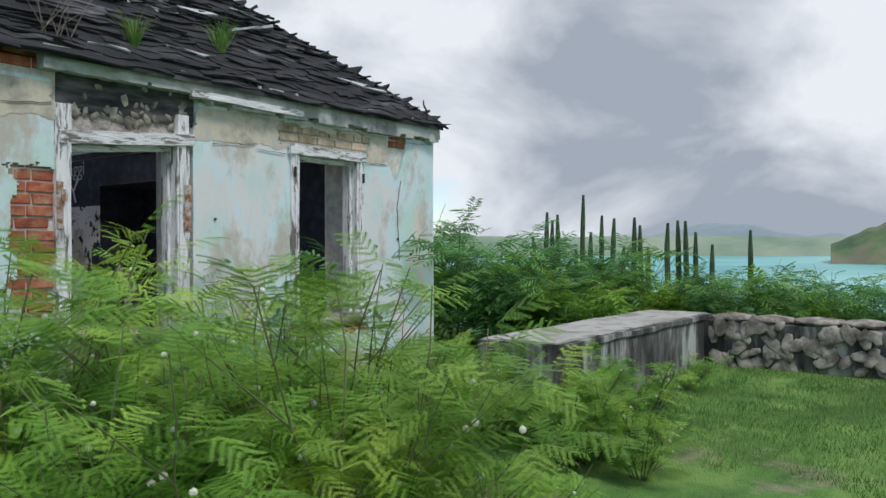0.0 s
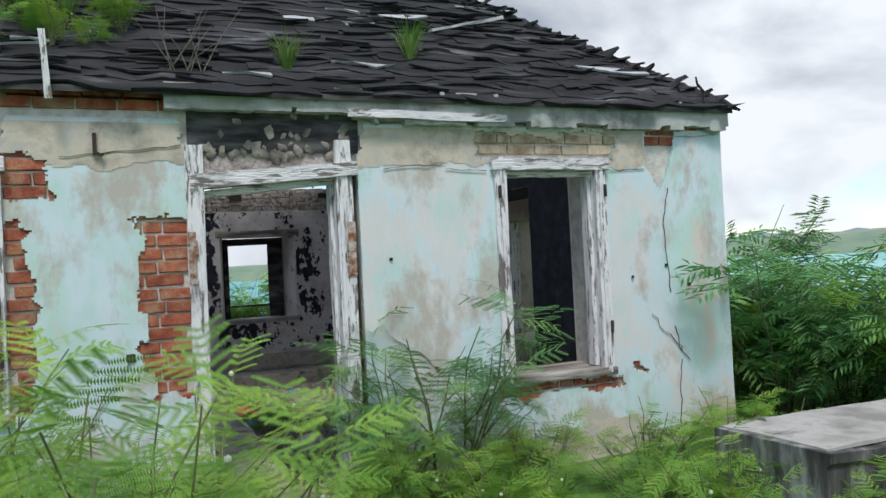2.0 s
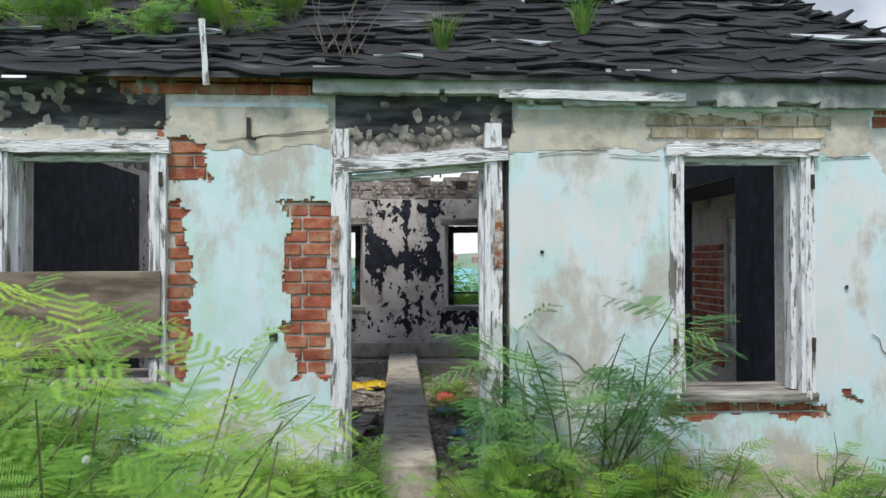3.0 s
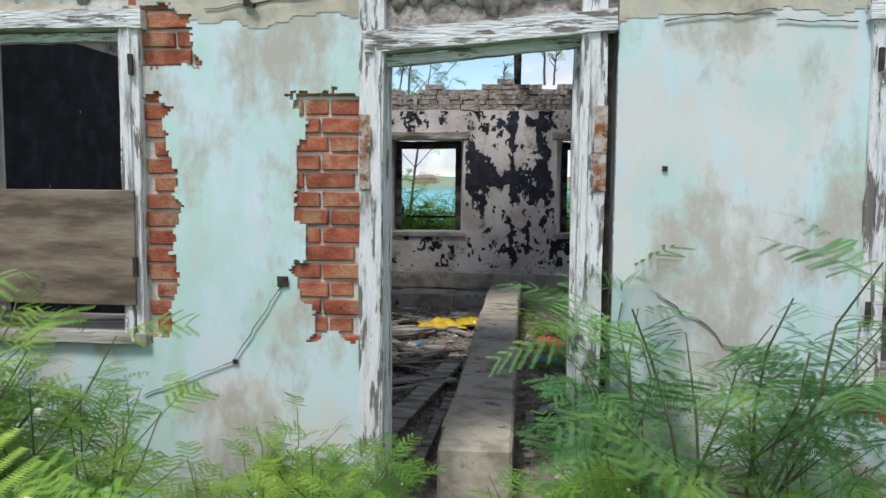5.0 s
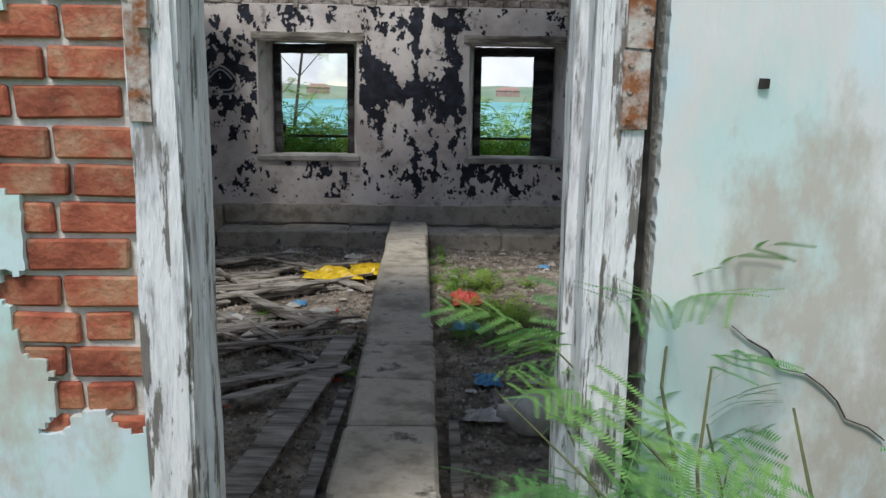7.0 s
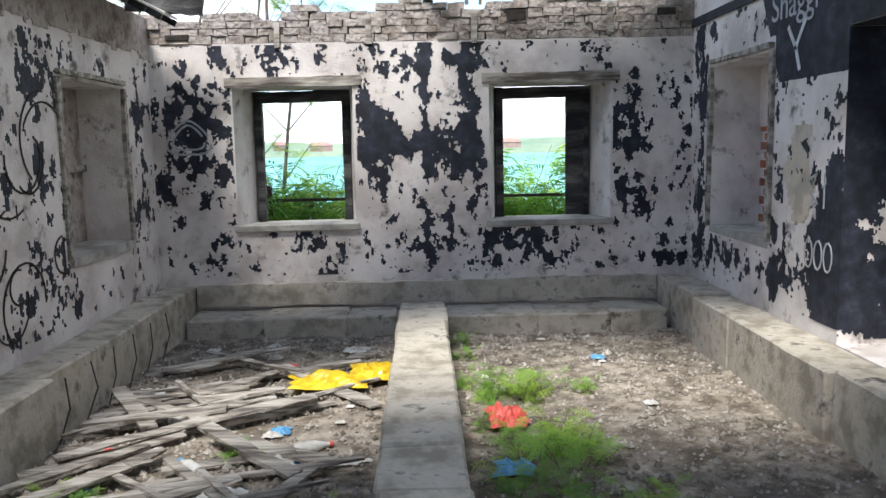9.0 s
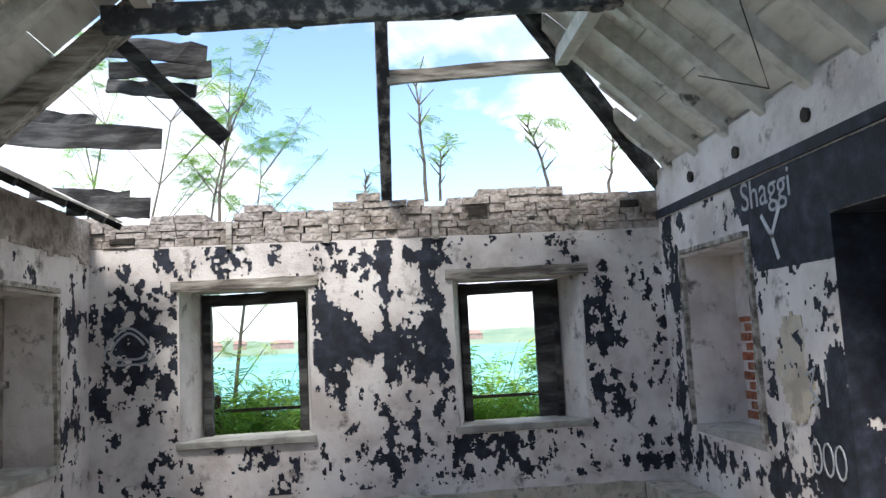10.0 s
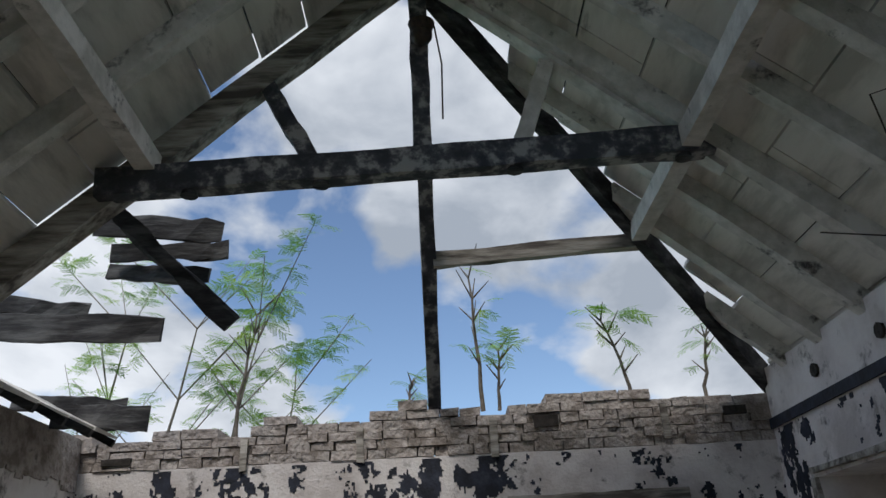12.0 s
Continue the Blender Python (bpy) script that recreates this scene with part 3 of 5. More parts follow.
for (a, b, c, d), x, wl in ((RNICHE, XR, wall_right), (LNICHE, XL, wall_left)):
    s = -1 if x > 3 else 1
    for p, q in (((x, a - 0.03, d + 0.04), (x, b + 0.03, d + 0.04)), ((x, a - 0.03, c), (x, a - 0.03, d)), ((x, b + 0.03, c), (x, b + 0.03, d))):
        bm = bmesh.new()
        stick(bm, Vector(p) + Vector((s * 0.006, 0, 0)), Vector(q) + Vector((s * 0.006, 0, 0)), 0.06, 0.035, up=(0, 0, 1) if p[2] == q[2] else (1, 0, 0), worn=0.004, cuts=5)
        part("niche_frame", bm, M_WOOD_H, wl, "weathered timber trim")
    bm = bmesh.new()
    box(bm, (min(x, x - s * 0.35) + (0.001 if s > 0 else 0), a - 0.02, c - 0.05), (max(x, x - s * 0.35) + 0.03 * (s > 0), b + 0.02, c + 0.012), 0.006)
    part("niche_sill", bm, M_CAPTOP, wl, "broken pale sill")
bm = bmesh.new()
stick(bm, (0.15, LNICHE[0] + 0.01, 1.52), (0.15, LNICHE[1] - 0.01, 1.52), 0.04, 0.05, worn=0.003, cuts=3)
part("niche_rail", bm, M_WOOD_H, wall_left)
# patch of bare brown stone between niche and recess
skin("bare_patch", lambda u, v, d: (XR - d, u, v), 9.7, 10.45, 1.0, 1.8, 0.025, lambda u, v: ((u - 10.1) / 0.22) ** 2 + ((v - 1.42) / 0.30) ** 2 + 0.5 * frac(u * 6, v * 6, 3, 3) < 1, 0.006, M_CREAM, wall_right, "bare brown stone where plaster fell", 0.01)

# footing ledges round the room, and the old floor beam
for name, rng, lab in (("ledge_right", (4.99, XR - 0.002, 5.5, YB - 0.002), "rough concrete footing ledge along the wall"), ("ledge_left", (XL + 0.002, 0.80, 5.5, YB - 0.002), "rough concrete footing ledge along the wall")):
    led = empty(name, lab, "ledge", kind="structure")
    y = rng[2]
    while y < rng[3] - 0.05:
        w = min(random.uniform(0.55, 0.95), rng[3] - y)
        bm = bmesh.new()
        box(bm, (rng[0] + random.uniform(-0.02, 0.02) * (rng[0] > 2), y + 0.004, -0.1), (rng[1] + random.uniform(-0.03, 0.03) * (rng[0] < 2), y + w - 0.004, 0.42 + random.uniform(-0.02, 0.012)), 0.008, 0.012)
        part("block", bm, M_CONC, led)
        y += w
led = empty("ledge_back", "low crumbling concrete footing along the wall", "ledge", kind="structure")
for a, b in ((0.81, 2.62), (3.06, 4.96)):
    x = a
    while x < b - 0.05:
        w = min(random.uniform(0.5, 0.9), b - x)
        bm = bmesh.new()
        box(bm, (x + 0.003, 11.72 + random.uniform(-0.015, 0.015), -0.1), (x + w - 0.003, YB - 0.002, 0.19 + random.uniform(-0.015, 0.015)), 0.008, 0.012)
        part("block", bm, M_CONC, led)
        x += w
bm = bmesh.new()
stick(bm, (0.81, YB - 0.03, 0.33), (4.98, YB - 0.03, 0.33), 0.06, 0.20, worn=0.012, cuts=24)
part("plinth", bm, M_CONC, led, "crumbling plinth")

beam = empty("floor_beam", "long pale concrete floor beam across the room", "beam")
y = 5.56
while y < 11.7:
    w = random.uniform(0.30, 0.75)
    if 11.72 - y - w < 0.25:
        w = 11.715 - y
    bm = bmesh.new()
    box(bm, (2.66 + random.uniform(-0.012, 0.012), y + 0.004, -0.06), (3.03 + random.uniform(-0.012, 0.012), y + w - 0.004, 0.34 + random.uniform(-0.012, 0.012)), 0.008, 0.015)
    part("block", bm, M_CONC, beam)
    y += w


# ---- door and window frames ----
def frame_part(name, p, q, w, h, parent, mat=M_WHITEWOOD, up=(0, 1, 0), label=""):
    bm = bmesh.new()
    stick(bm, p, q, w, h, up=up, worn=0.0035, cuts=10)
    if mat == M_WHITEWOOD and abs(p[2] - q[2]) < 0.2:
        mat = M_WHITEWOOD_H
    return part(name, bm, mat, parent, label)


door = empty("door_1", "open doorway with a flaking white timber frame", "doorway", kind="structure")
for x, s in ((2.448, 1), (3.335, -1)):
    frame_part("jamb", (x, 5.04, 0.07), (x, 5.04, 2.40 if s > 0 else 2.44), 0.10, 0.12, door)
    frame_part("jamb_bead", (x + s * 0.03, 4.978, 0.25), (x + s * 0.03, 4.978, 2.20), 0.022, 0.02, door)
    frame_part("jamb_rebate", (x + s * (0.036 if s > 0 else 0.05), 5.11, 0.07), (x + s * (0.036 if s > 0 else 0.05), 5.11, 2.18), 0.045, 0.08, door)
    # solid dark strip painting in the shade between jamb and brickwork
    frame_part("brick_gap", (x - s * 0.066, 5.06, 0.07), (x - s * 0.066, 5.06, 2.42), 0.03, 0.05, door, M_CRACK)
frame_part("head", (2.42, 5.03, 2.185), (3.42, 5.03, 2.265), 0.13, 0.085, door, up=(0, 0, 1), label="flaking white lintel board")
frame_part("head_bead", (2.50, 5.07, 2.12), (3.29, 5.07, 2.195), 0.05, 0.04, door, up=(0, 0, 1))
bm = bmesh.new()
box(bm, (2.402, 5.035, 2.232), (3.428, 5.42, 2.358), 0.002)
part("rubble_fill", bm, M_MASONRY, door, "rough masonry above the lintel board")
bm = bmesh.new()
box(bm, (3.340, 4.972, 1.60), (3.388, 4.979, 1.745), 0.003)
for zz in (1.62, 1.67, 1.72):
    bmesh.ops.create_cone(bm, cap_ends=True, segments=8, radius1=0.007, radius2=0.005, depth=0.006, matrix=pose(3.352, 4.970, zz, 90, 0, 0))
part("hinge_plate", bm, M_RUST, door, "rusted painted hinge plate")
bm = bmesh.new()
box(bm, (3.343, 4.971, 1.75), (3.390, 4.979, 1.93), 0.003)
part("hinge_plate", bm, M_RUST, door, "rusted painted hinge plate")
bm = bmesh.new()
box(bm, (2.400, 4.973, 1.60), (2.444, 4.979, 1.90), 0.003)
box(bm, (2.425, 4.955, 1.77), (2.450, 4.973, 1.85), 0.002)
part("hinge_plate", bm, M_RUST, door, "rusted painted hinge plate")


def window(name, r, label):
    x0, x1, z0, z1 = r
    w = empty(name, label, "window", kind="structure")
    for x, s in ((x0 + 0.035, 1), (x1 - 0.035, -1)):
        frame_part("jamb", (x, 5.03, z0), (x, 5.03, z1), 0.085, 0.11, w)
        frame_part("inner_stop", (x + s * 0.055, 5.09, z0 + 0.05), (x + s * 0.055, 5.09, z1 - 0.08), 0.03, 0.09, w)
        frame_part("outer_bead", (x + s * 0.005, 4.972, z0), (x + s * 0.005, 4.972, z1 + 0.01), 0.03, 0.02, w)
        bm = bmesh.new()
        for zz in (z0 + 0.28, z1 - 0.27):
            box(bm, (x - 0.008 - s * 0.02, 4.945, zz), (x + 0.008 - s * 0.02, 4.963, zz + 0.085), 0.002)
        part("shutter_pin", bm, M_IRON, w, "rusted iron pintle")
    frame_part("head", (x0 - 0.03, 5.02, z1 - 0.04), (x1 + 0.03, 5.02, z1 - 0.04), 0.13, 0.075, w, up=(0, 0, 1))
    frame_part("head_bead", (x0 + 0.05, 5.07, z1 - 0.10), (x1 - 0.05, 5.07, z1 - 0.10), 0.06, 0.035, w, up=(0, 0, 1))
    bm = bmesh.new()
    box(bm, (x0 + 0.0, 4.965, z0 - 0.005), (x1, 5.40, z0 + 0.04), 0.004, 0.005)
    part("sill", bm, M_WOOD_H, w, "grey weathered sill board")
    frame_part("sill_nosing", (x0 - 0.02, 4.98, z0 + 0.012), (x1 + 0.02, 4.98, z0 + 0.012), 0.03, 0.05, w, M_WOOD_H, up=(0, 0, 1))
    return w


window("window_1", WIN_R, "open window with flaking white timber frame")
wl = window("window_2", WIN_L, "window with flaking frame and a plywood board")
ply = bmesh.new()
box(ply, (0.46, 4.950, 1.10), (1.45, 4.962, 1.585), 0.004, 0.002)
tagged(finish("plywood_board", ply, M_PLY), "brown weathered plywood board nailed across the window", "board")

for nm, (a, b), lab in (("window_3", (1.315, 2.19), "dark window frame open to the sea"), ("window_4", (3.565, 4.44), "dark window frame with remains of a shutter")):
    w = empty(nm, lab, "window", kind="structure")
    yy = YB + 0.40
    for x in (a + 0.03, b - 0.03):
        frame_part("jamb", (x, yy, 0.96), (x, yy, 2.17), 0.07, 0.09, w, M_DARKWOOD)
    frame_part("head", (a, yy, 2.115), (b, yy, 2.125), 0.09, 0.10, w, M_DARKWOOD, up=(0, 0, 1))
    if nm == "window_4":
        frame_part("shutter_remnant", (b - 0.14, yy - 0.06, 0.97), (b - 0.14, yy - 0.06, 2.09), 0.17, 0.03, w, M_DARKWOOD)
w = empty("window_5", "side window with a pale timber jamb", "window", kind="structure")
for y in (6.92, 7.83):
    frame_part("jamb", (6.0, y, 0.86), (6.0, y, 2.04), 0.09, 0.06, w, M_WHITEWOOD)
bm = bmesh.new()
box(bm, (5.70, 6.88, 0.80), (6.36, 7.90, 0.846), 0.004)
part("sill", bm, M_CAPTOP, w, "pale sill slab")

# ---- roof ----
def U(x):
    return 5.10 - 0.886 * abs(x - RIDGE)


def hip_y(x):
    return 10.3 + 1.9 * abs(x - RIDGE) / 2.37


random.seed(5)
roof = empty("roof", "collapsing hipped roof of blackened boards over timber rafters", "roof", kind="structure")
EZ, SL = 2.70, 0.80
RZ = EZ + SL * (HX1 + 0.04 - RIDGE)
# decks under the boards
YH = 4.90 + (RZ - EZ) / SL
YO, YS = 6.7, 8.5      # unseen opening between these lines, added to let daylight into the room
ZO = EZ + SL * (YO - 4.90)
deck = [((HX0 - 0.04, 4.90, EZ), (HX1 + 0.04, 4.90, EZ), (HX1 + 0.04 - (YO - 4.9), YO, ZO), (HX0 - 0.04 + (YO - 4.9), YO, ZO)),
        ((HX1 + 0.04, YS, EZ), (HX1 + 0.04, 12.6, EZ), (RIDGE, 10.3, RZ), (RIDGE, YS, RZ)),
        ((HX0 - 0.04, 10.3, EZ), (HX0 - 0.04, YS, EZ), (RIDGE, YS, RZ), (RIDGE, 10.3, RZ))]
for d in deck:
    bm = bmesh.new()
    top = [bm.verts.new(v) for v in d]
    low = [bm.verts.new((v[0], v[1], v[2] - 0.03)) for v in d]
    bm.faces.new(top)
    bm.faces.new(low[::-1])
    for k in range(len(d)):
        bm.faces.new((top[k], low[k], low[(k + 1) % len(d)], top[(k + 1) % len(d)]))
    bmesh.ops.recalc_face_normals(bm, faces=bm.faces)
    part("deck", bm, M_DARKWOOD, roof)


def shingle(p, along, up, nrm, w, h, mat=None):
    """One split roof board with a ragged lower edge, its lower end lifted over the course below."""
    k = max(2, int(w / 0.14))
    vs, fs = [], []
    for i in range(k + 1):
        a = p + along * (w * i / k)
        drop = random.uniform(-0.055, 0.035)
        lift = random.uniform(0.008, 0.032)
        vs += [a + up * drop + nrm * lift, a + up * h + nrm * 0.006, a + up * drop + nrm * (lift - 0.016)]
    for i in range(k):
        b = i * 3
        fs += [(b, b + 3, b + 4, b + 1), (b + 2, b + 5, b + 3, b)]
    fs += [(0, 1, 2), (k * 3, k * 3 + 2, k * 3 + 1)]
    return raw("roof_board", [tuple(v) for v in vs], fs, mat or M_SHINGLE, roof)


upv = Vector((0, 1, SL)).normalized()
nrm = Vector((0, -SL, 1)).normalized()
s = -0.02
while s < 2.3:
    y = 4.90 + s * upv.y
    z = EZ + s * upv.z
    half = (RZ - z) / SL
    x = max(RIDGE - half, -0.4) + random.uniform(-0.05, 0.03)
    xe = RIDGE + half + 0.03
    while x < xe - 0.04:
        w = min(random.uniform(0.3, 1.2), xe - x)
        pale = random.random() < 0.022
        shingle(Vector((x, y, z)), Vector((1, 0, 0)), upv, nrm, w, 0.20, M_PALE if pale else None)
        x += w - 0.01
    s += random.uniform(0.065, 0.10)
# boards and broken ridge pieces along the right hip
hipd = Vector((RIDGE - HX1 - 0.04, YH - 4.90, RZ - EZ)).normalized()
for k in range(24):
    p = Vector((HX1 + 0.04, 4.90, EZ)) + hipd * (0.02 + k * 0.118)
    bm = bmesh.new()
    d = Vector((random.uniform(0.4, 1), random.uniform(-0.1, 0.5), random.uniform(-0.15, 0.55))).normalized()
    stick(bm, p - d * 0.12 + Vector((0, 0, 0.0)), p + d * random.uniform(0.04, 0.11) + Vector((0, 0, 0.02)), random.uniform(0.09, 0.17), 0.016, worn=0.012, cuts=2)
    part("hip_board", bm, M_SHINGLE, roof)
for k in range(150):
    s = random.uniform(0.05, 2.2)
    p = Vector((random.uniform(-0.3 + s * 0.7, 6.2 - s * 0.75), 4.90 + s * upv.y, EZ + s * upv.z))
    shingle(p + nrm * 0.02, Vector((1, random.uniform(-0.03, 0.03), random.uniform(-0.05, 0.05))).normalized(), upv, nrm, random.uniform(0.2, 0.6), random.uniform(0.02, 0.05), M_PALE if random.random() < 0.14 else None)
bm = bmesh.new()
tube(bm, [(6.12, 4.92, 2.74), (6.10, 4.90, 2.83), (6.05, 4.90, 2.88), (6.03, 4.89, 2.93)], 0.014, 0.007, 4)
part("curled_splinter", bm, M_DARKWOOD, roof)
bm = bmesh.new()
stick(bm, (4.2, 5.55, 3.34), (5.0, 5.95, 3.62), 0.035, 0.02, worn=0.006, cuts=5)
part("loose_batten", bm, M_PALE, roof, "pale loose batten lying on the roof")
bm = bmesh.new()
stick(bm, (1.72, 4.87, 2.62), (1.70, 4.84, 2.98), 0.035, 0.015, worn=0.004, cuts=3, up=(0, 1, 0))
part("loose_slat", bm, M_WHITEWOOD, roof)

# whitewashed boards, rafters, purlins and truss, seen from inside
ceil = bmesh.new()
for side in (1, -1):
    k = 0.02
    while k < 2.42:
        w = random.uniform(0.24, 0.33)
        y = YS + random.uniform(0, 0.1)
        end = (hip_y(RIDGE + side * min(k, 2.37)) - 0.02 if side > 0 else 10.36 + random.uniform(-0.12, 0.04))
        while y < end:
            l = min(random.uniform(0.9, 1.6), end - y)
            a, b = RIDGE + side * (k + 0.005), RIDGE + side * (k + w - 0.007)
            j = random.uniform(0, 0.012)
            vs = [ceil.verts.new(p) for p in ((a, y + 0.004, U(a) + 0.13 + j), (b, y + 0.004, U(b) + 0.13 + j), (b, y + l - 0.004, U(b) + 0.13 + j), (a, y + l - 0.004, U(a) + 0.13 + j))]
            hs = [ceil.verts.new(v.co + Vector((0, 0, 0.025))) for v in vs]
            ceil.faces.new(vs)
            ceil.faces.new(hs[::-1])
            for q in range(4):
                ceil.faces.new((vs[q], hs[q], hs[(q + 1) % 4], vs[(q + 1) % 4]))
            y += l
        k += w
bmesh.ops.recalc_face_normals(ceil, faces=ceil.faces)
tagged(finish("ceiling", ceil, M_BOARD), "whitewashed plank ceiling under the roof slopes", "ceiling", kind="structure")

frame_roof = empty("roof_truss", "old roof truss of flaking dark timber with rafters", "roof truss", kind="structure")


def timber(name, p, q, w, h, mat, label="", worn=0.006, cuts=8, up=(0, 0, 1)):
    bm = bmesh.new()
    stick(bm, p, q, w, h, up=up, worn=worn, cuts=cuts)
    return part(name, bm, mat, frame_roof, label)


y = 8.58
while y < 12.0:
    x_top = RIDGE + 0.02 if y < 10.3 else RIDGE + (y - 10.3) / 1.9 * 2.37
    timber("rafter", (5.40, y, U(5.40) + 0.06), (x_top, y, U(x_top) + 0.06), 0.085, 0.12, M_RAFTER)
    if y < 10.1:
        timber("rafter", (0.36, y, U(0.36) + 0.06), (RIDGE - 0.02, y, U(RIDGE) + 0.06), 0.085, 0.12, M_RAFTER)
    y += 0.54
Y0 = 10.3
timber("principal_rafter", (0.30, Y0, U(0.30)), (RIDGE, Y0, 5.10), 0.11, 0.15, M_WOOD_H)
timber("principal_rafter", (4.55, Y0 - 0.01, U(4.55) + 0.02), (RIDGE, Y0 - 0.01, 5.12), 0.10, 0.12, M_RAFTER)
timber("hip_rafter", (5.36, 12.24, 2.96), (RIDGE, Y0, 5.08), 0.075, 0.15, M_DARKWOOD)
timber("end_rafter", (2.95, 12.30, 2.90), (2.95, Y0 + 0.02, 5.02), 0.095, 0.10, M_BEAM)
timber("king_post", (2.95, Y0 - 0.02, 3.72), (2.95, Y0 - 0.02, 5.10), 0.10, 0.10, M_BEAM, up=(0, 1, 0))
timber("collar_beam", (1.28, Y0 - 0.08, 3.68), (4.55, Y0 - 0.08, 3.80), 0.11, 0.15, M_BEAM, "dark collar beam with peeling paint", cuts=16)
timber("strut", (2.40, Y0, 3.74), (2.10, Y0, 4.32), 0.09, 0.10, M_BEAM, up=(0, 1, 0))
timber("strut", (3.44, Y0, 3.78), (3.66, Y0, 4.38), 0.09, 0.10, M_RAFTER, up=(0, 1, 0))
timber("purlin", (4.33, 8.1, U(4.33) - 0.06), (4.33, 11.35, U(4.33) - 0.06), 0.10, 0.12, M_RAFTER)
timber("purlin", (1.53, 8.1, U(1.53) - 0.06), (1.53, 10.32, U(1.53) - 0.06), 0.10, 0.12, M_RAFTER)
timber("cross_rail", (2.98, 11.50, 3.72), (4.40, 11.50, 3.80), 0.07, 0.10, M_WOOD_H)
timber("wall_plate", (5.36, 5.5, 3.02), (5.36, 12.2, 3.02), 0.10, 0.08, M_RAFTER)
for x in (1.75, 2.42, 3.42, 4.30):
    bm = bmesh.new()
    bmesh.ops.create_cone(bm, cap_ends=True, segments=10, radius1=0.045, radius2=0.035, depth=0.05, matrix=pose(x, Y0 - 0.08, 3.61 + (x - 1.28) * 0.037))
    part("bolt_head", bm, M_DARKWOOD, frame_roof)
# broken boards still hanging on the left
random.seed(9)
for p, q, w in (((1.22, 10.45, 3.72), (1.92, 10.55, 3.02), 0.09), ((0.2, 11.0, 3.24), (1.40, 11.0, 3.16), 0.16), ((0.5, 11.7, 2.86), (1.12, 11.7, 2.80), 0.16),
                ((1.05, 11.0, 3.66), (1.74, 11.05, 3.66), 0.11), ((1.0, 10.85, 3.78), (1.74, 10.9, 3.72), 0.13), ((1.0, 11.1, 3.58), (1.62, 11.1, 3.52), 0.10),
                ((0.3, 11.02, 3.38), (0.95, 11.02, 3.30), 0.10), ((0.2, 11.75, 2.96), (0.95, 11.75, 2.90), 0.10)):
    timber("broken_board", p, q, 0.02, w, M_DARKWOOD, "charred splintered board", 0.014, 7)
for k in range(6):
    y = 9.9 + k * 0.36
    timber("eave_board", (0.30, y, 3.02), (0.86, y, 2.72), 0.34, 0.02, M_BOARD, "pale broken eave board", 0.006, 2)
    timber("eave_rafter", (0.30, y + 0.18, 2.99), (0.84, y + 0.18, 2.69), 0.035, 0.05, M_DARKWOOD, "", 0.004, 2)

lamp = empty("ceiling_fitting", "old dark ceiling lamp fitting with a dangling wire", "light fitting")
bm = bmesh.new()
bmesh.ops.create_cone(bm, cap_ends=True, segments=16, radius1=0.05, radius2=0.075, depth=0.07, matrix=pose(2.97, Y0 - 0.14, 4.55))
bmesh.ops.create_uvsphere(bm, u_segments=14, v_segments=8, radius=0.06, matrix=pose(2.97, Y0 - 0.14, 4.51))
part("rose", bm, M_IRON, lamp)
bm = bmesh.new()
tube(bm, [(3.04, Y0 - 0.15, 4.56), (3.07, Y0 - 0.16, 4.3), (3.06, Y0 - 0.16, 3.95)], 0.005, 0.005, 4)
part("wire", bm, M_IRON, lamp)
wire = bmesh.new()
tube(wire, [(4.9, 9.0, U(4.9) + 0.0), (4.75, 9.3, U(4.75) - 0.05), (5.0, 9.6, U(5.0) - 0.12), (5.2, 9.9, U(5.2) - 0.03), (4.95, 10.3, U(4.95) - 0.03)], 0.004, 0.004, 4)
tagged(finish("loose_cable", wire, M_IRON), "thin dark cable hanging from the rafters", "cable")
for y in (11.4, 10.6, 9.7):
    bm = bmesh.new()
    bmesh.ops.create_cone(bm, cap_ends=True, segments=8, radius1=0.045, radius2=0.04, depth=0.03, matrix=pose(XR - 0.006, y, 2.84, 0, 90, 0))
    part("joist_hole", bm, M_CRACK, wall_right)

# ---- garden walls ----
par = empty("parapet", "low wall with stained face and flat weathered top", "low wall", kind="structure")
bm = bmesh.new()
n = 24
prof = [(2.62, 0.0), (2.62, 0.74), (2.60, 0.76), (2.60, 0.80), (3.26, 0.81), (3.26, 0.0)]
rows = []
for i in range(n + 1):
    x = 4.60 + (7.75 - 4.60) * i / n
    rows.append([bm.verts.new((x, y + 0.012 * nz(x * 3, y * 5, zz), zz + 0.014 * nz(x * 4, y * 3, zz * 2 + 5))) for y, zz in prof])
for a, b in zip(rows, rows[1:]):
    for k in range(5):
        bm.faces.new((a[k], b[k], b[k + 1], a[k + 1]))
bm.faces.new(rows[0])
bm.faces.new(rows[-1][::-1])
bmesh.ops.recalc_face_normals(bm, faces=bm.faces)
part("stained_wall", bm, M_PARAPET, par)
skin("top_coat", lambda u, v, d: (u, v, 0.805 + d), 4.63, 7.7, 2.64, 3.24, 0.04, lambda u, v: frac(u * 1.5, v * 2, 4.4, 4) < 0.85, 0.012, M_CAPTOP, par, "cracked pale cement top", 0.01)

